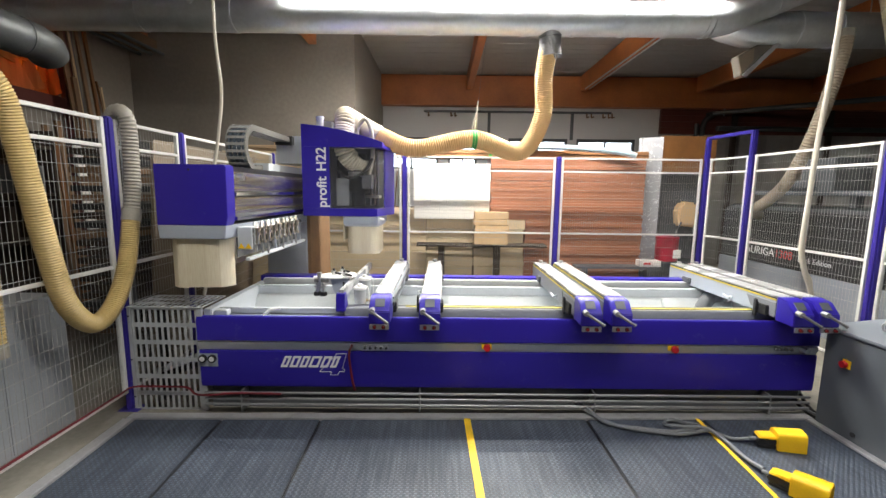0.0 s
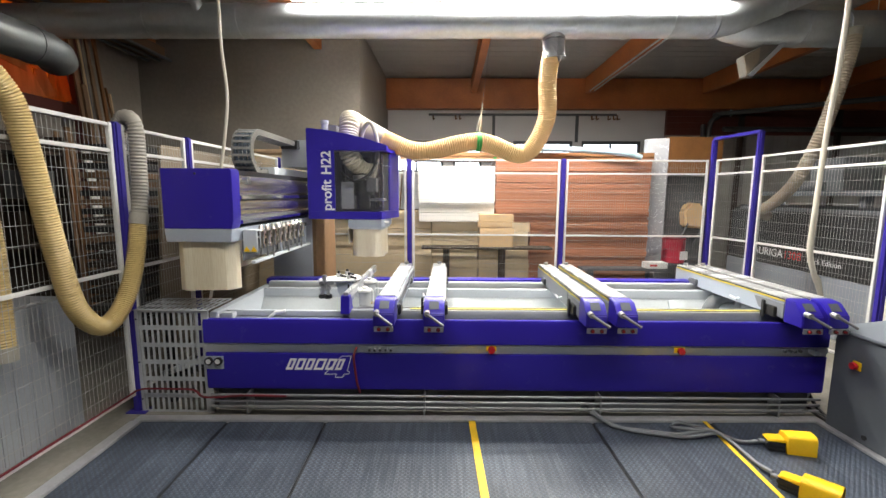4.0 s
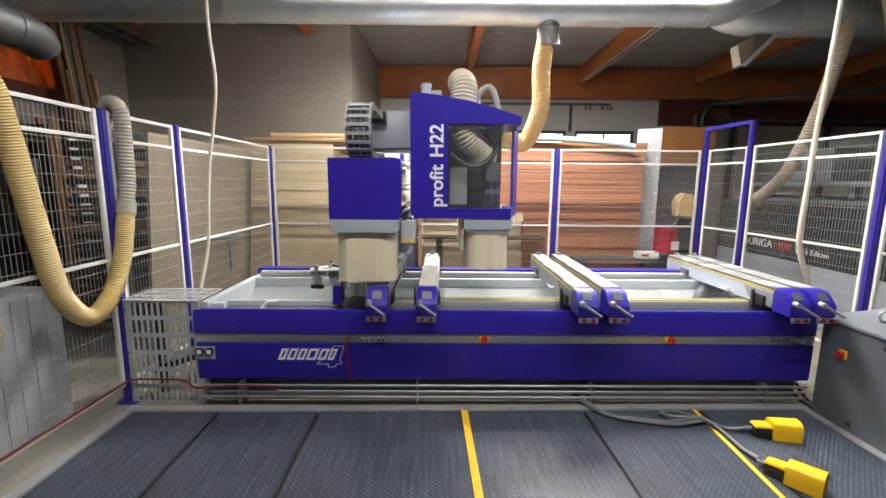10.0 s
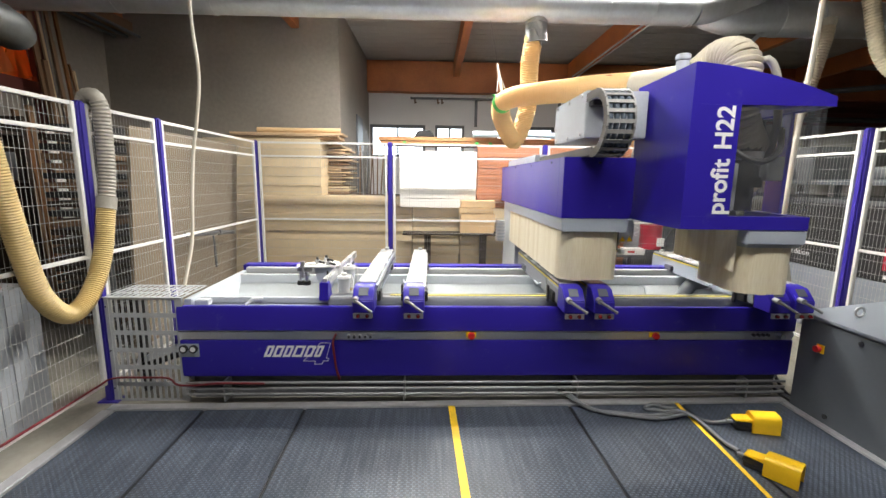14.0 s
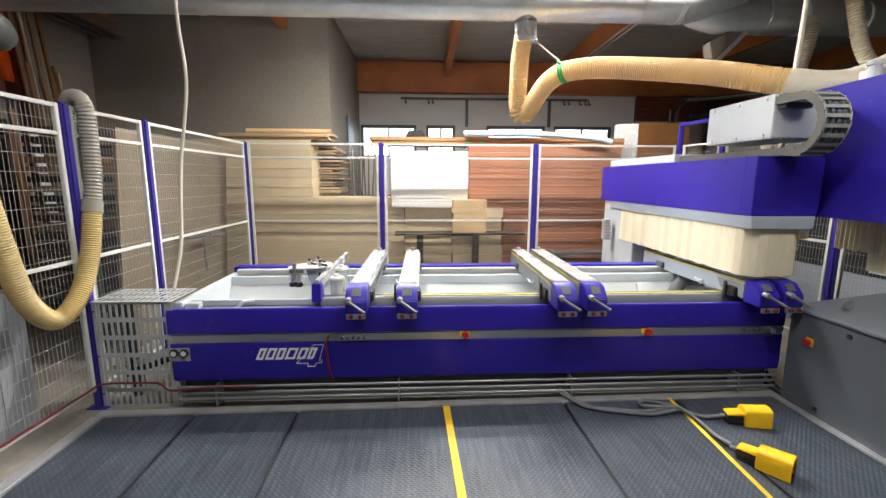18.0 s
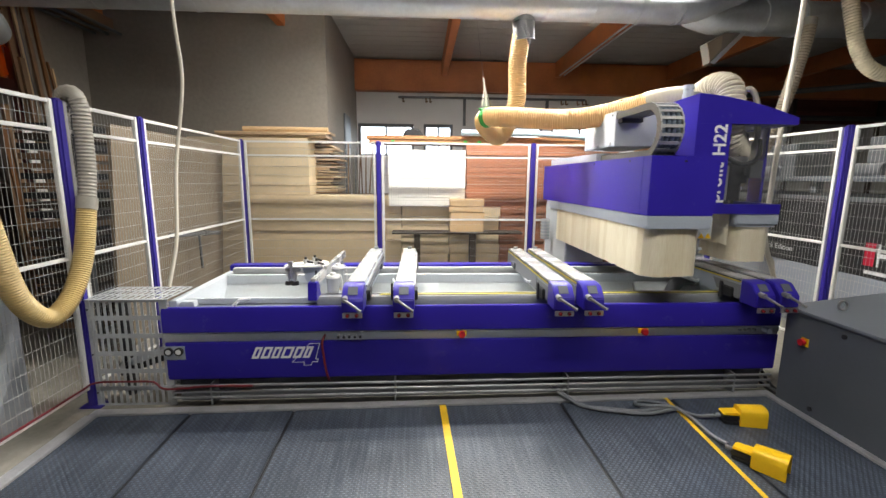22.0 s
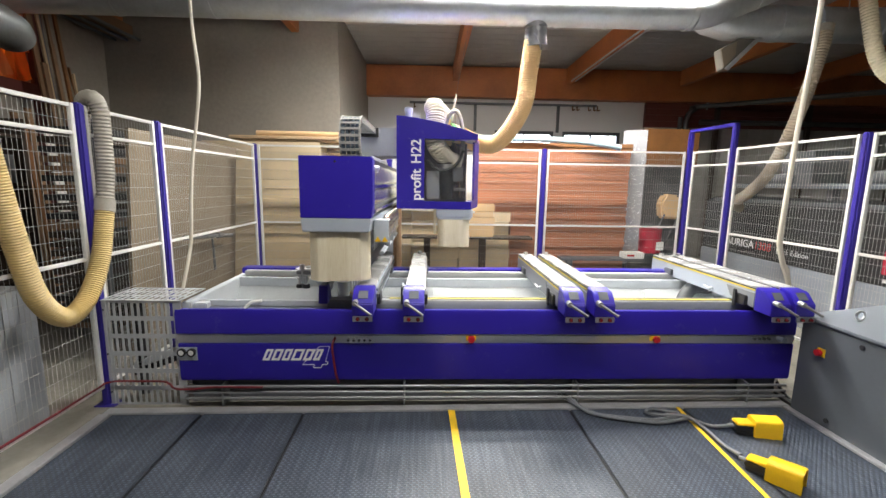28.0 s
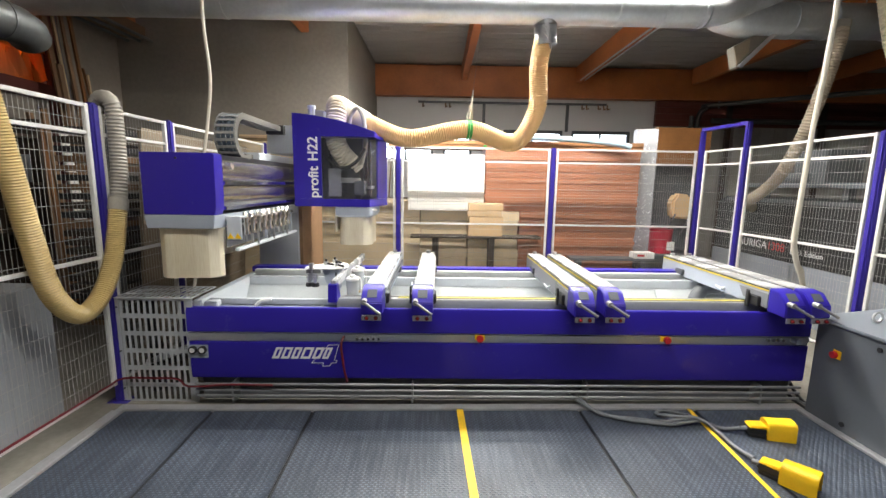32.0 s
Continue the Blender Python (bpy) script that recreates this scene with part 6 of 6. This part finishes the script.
part("rear_sheet", boxes((-0.12, -0.115, -0.44, 0.685, 0.665, 1.745)), ORANGE_SHEET, oc)
# added glowing panel, out of view, that lights the orange sheets from behind
solid("backdrop_2", boxes((-7.2, -7.0, -1.5, 5.0, -0.2, 4.5)), SHEET_GLOW, "unseen glowing panel added behind the orange sheets", "backdrop", kind="structure")


# ---- the amber hose between the duct and the head: short ribbed pieces that move ----
hose = thing("extraction_hose", "thick amber ribbed extraction hose slung from the duct", "hose", at=(0, 0, 0))
PIECES = 150


def hose_piece_mesh(material, shape, n=18):
    """One rib of the hose: half its length and the radii along it."""
    half, radii = shape
    bm = bmesh.new()
    tube(bm, [Vector((0, 0, half * (2 * i / (len(radii) - 1) - 1))) for i in range(len(radii))], lambda i: radii[i], n)
    finish(bm)
    return mesh_of(bm, "ribbed_piece", material)


RIB, CUFF = (0.0165, (0.0895, 0.0955, 0.0975, 0.0955, 0.0895, 0.0955, 0.0975, 0.0955, 0.0895)), (0.05, (0.096, 0.1005, 0.102, 0.1005, 0.096))
_amber, _pale, _cuff = hose_piece_mesh(HOSE, RIB), hose_piece_mesh(HOSE_WHITE, (0.017, (0.088, 0.098, 0.102, 0.098, 0.088))), hose_piece_mesh(HOSE_WHITE, CUFF)
HOSE_PARTS = []
for k in range(PIECES):
    ob = new("ribbed_piece", _pale if k < 33 else _cuff if k < 45 else _amber)
    ob.parent = hose
    ob.rotation_mode = "QUATERNION"
    HOSE_PARTS.append(ob)
part("tie", rods(((0.058, 0.076, -0.022), (0.060, 0.078, 0.022), 0.003), n=8), RED, HOSE_PARTS[52], "red cable tie")
sling = thing("hose_sling", "pale strap and cord that hold up the hose", "strap", at=(0, 0, 0))
_s = prisms([(-0.022, 0.05), (0.022, 0.05), (0.010, 0.34), (-0.010, 0.34)], -0.005, 0.005)
for s in (-1, 1):
    rod(_s, (s * 0.010, 0, 0.22), (s * 0.085, 0, 0.04), 0.006, n=6)
strap = part("strap", _s, CABLE_WHITE, sling)
part("cord", rods(((0, 0, 0.34), (0, 0, 1.00), 0.0013), n=6), CABLE, strap)
band = part("band", rods(((0, 0, -0.028), (0, 0, -0.004), 0.1005), ((0, 0, 0.0), (0, 0, 0.024), 0.1015), ((0.06, 0.06, -0.01), (0.095, 0.085, 0.02), 0.016, 0.008), n=18), GREEN, hose, "green band round the hose")

# ---- movement ----
GX = [(0, -2.10), (6.95, -2.10), (7.3, -1.985), (9, -1.318), (11, -0.507), (13, 0.314), (14, 0.715), (16.5, 1.655), (17.3, 1.975), (17.75, 2.09), (20.05, 2.09), (20.4, 1.94),
      (21.4, 1.59), (22.4, 1.22), (23.5, 0.79), (25.5, -0.01), (27.5, -0.82), (29.5, -1.617), (30.5, -2.01), (30.9, -2.105), (32.0, -2.105)]
HY = [(0, 1.46), (7.1, 1.46), (7.5, 1.30), (9, 0.70), (11, -0.08), (11.9, -0.43), (12.2, -0.45), (14, -0.43), (16.5, -0.36), (20.05, -0.30), (20.5, -0.16), (22.4, 0.56), (24.4, 1.29),
      (24.95, 1.455), (27, 1.46), (32.0, 1.46)]
# drop of the spindle in the head
SPZ = [(0, 0.0), (0.5, 0.0), (1.1, -0.16), (3.0, -0.16), (3.5, 0.0), (30.6, 0.0), (31.1, -0.16), (32.0, -0.16)]
# where the sling holds the hose (x, y, z), and the low point of the hose between it and the duct
SLUNG = [(0, 0.13, 1.90, 2.14, 0.55, 2.0, 2.02), (7.0, 0.14, 1.90, 2.14, 0.55, 2.0, 2.02), (9.0, 0.34, 1.90, 2.13, 0.62, 2.05, 2.02), (10.5, 0.42, 1.85, 2.16, 0.62, 2.05, 2.03), (12.0, 0.42, 1.80, 2.22, 0.62, 2.05, 2.04),
         (13.0, 0.44, 1.75, 2.28, 0.64, 2.05, 2.03), (14.0, 0.55, 1.70, 2.36, 0.66, 2.05, 2.02), (16.5, 0.97, 1.60, 2.52, 0.76, 2.0, 2.16), (17.75, 1.22, 1.55, 2.62, 0.86, 1.95, 2.22), (20.05, 1.22, 1.55, 2.60, 0.86, 1.95, 2.22),
         (20.5, 1.05, 1.60, 2.48, 0.80, 1.98, 2.18), (21.0, 0.84, 1.65, 2.33, 0.74, 2.0, 2.08), (22.4, 0.40, 1.75, 2.15, 0.58, 2.1, 2.03), (23.5, 0.22, 1.85, 2.15, 0.45, 2.2, 2.02), (24.5, 0.10, 1.95, 2.11, 0.32, 2.3, 2.03),
         (25.5, -0.02, 2.0, 2.12, 0.30, 2.4, 2.02), (27.5, 0.02, 2.0, 2.12, 0.42, 2.3, 2.02), (29.5, 0.12, 1.92, 2.14, 0.52, 2.05, 2.02), (32.0, 0.14, 1.90, 2.14, 0.55, 2.0, 2.02)]


def between(table, t):
    for a, b in zip(table, table[1:]):
        if t <= b[0]:
            f = (t - a[0]) / (b[0] - a[0])
            return [u + (v - u) * f for u, v in zip(a[1:], b[1:])]
    return list(table[-1][1:])


def hose_path(t):
    """The hose's middle line at t: from the head over the sling to the duct."""
    x, y, dz = between(GX, t)[0] + HX, between(HY, t)[0], between(SPZ, t)[0]
    sx, sy, sz, lx, ly, lz = between(SLUNG, t)
    slung = Vector((sx, sy, sz))
    foot, rise = Vector((x + 0.55, y + 0.27, 1.80 + 0.6 * dz)), Vector((x + 0.385, y + 0.16, 1.97 + 0.2 * dz))
    lump, top = Vector((x + 0.385, y + 0.19, 2.26)), Vector((x + 0.365, y + 0.34, 2.345))
    way = Vector((slung.x - top.x, slung.y - top.y, 0))
    dist = way.length
    way.normalize()
    bend = top + way * 0.10 + Vector((0.02, 0.12, -0.06))
    mid = top.lerp(slung, 0.55) + Vector((0, 0, -0.02 if 12.5 < t < 20.2 else -0.13 if 20.2 <= t < 24 else -0.20))
    fall = top + way * min(0.40, dist * 0.4) + Vector((0, 0.04, -0.21 if dist < 1.2 or t < 13 or t > 23 else -0.09))
    return [foot, rise, lump, top, bend, fall, mid, slung, Vector((lx + 0.09, ly, lz + (0.07 if lx > 0.7 else 0.0))), Vector((0.865 if lx > 0.5 else 0.80, 1.97, 2.36)), Vector((0.86, 1.93, 2.78)), Vector((0.885, 1.90, 3.04))]


def facing(p, way):
    return Matrix.Translation(p) @ way.to_track_quat("Z", "Y").to_matrix().to_4x4()


def motions():
    walk(gantry, [(t, pose(x, 0, 0)) for t, x in GX])
    walk(head, [(t, pose(HX, y, 0)) for t, y in HY])
    walk(spindle, [(t, pose(0, 0, z)) for t, z in SPZ])
    times = [0, 0.5, 1.1, 3.0, 3.5, 6.9] + [7.25 + 0.35 * k for k in range(38)] + [20.4 + 0.35 * k for k in range(31)] + [31.2, 32.0]
    times = sorted({round(t, 2) for t in times})
    rows = [[] for _ in range(PIECES)]
    srows, brows = [], []
    for t in times:
        pts = smooth_path(hose_path(t), 0.008)
        at = np.linspace(0, len(pts) - 1, PIECES)
        for k, u in enumerate(at):
            i = min(len(pts) - 1, max(0, int(round(u))))
            way = (pts[min(len(pts) - 1, i + 3)] - pts[max(0, i - 3)]).normalized()
            rows[k].append((t, facing(pts[i], way)))
        sx, sy, sz = between(SLUNG, t)[:3]
        s = Vector((sx, sy, sz))
        i = min(range(len(pts)), key=lambda j: (pts[j] - s).length)
        brows.append((t, facing(s, (pts[min(len(pts) - 1, i + 3)] - pts[max(0, i - 3)]).normalized())))
        srows.append((t, facing(s + Vector((0, 0, 0.06)), (Vector((0.20 + 0.38 * sx, 1.85, 3.2)) - s).normalized())))
    for ob, r in zip(HOSE_PARTS, rows):
        walk(ob, r)
    walk(band, brows)
    walk(strap, srows)
    ct = [0, 6.9] + [7.2 + 0.3 * k for k in range(18)] + [14, 16.5, 20.0] + [20.3 + 0.3 * k for k in range(17)] + [32.0]
    for k, ob in enumerate(LINKS):
        walk(ob, [(t, link_pose(k, between(HY, t)[0])) for t in ct])


motions()
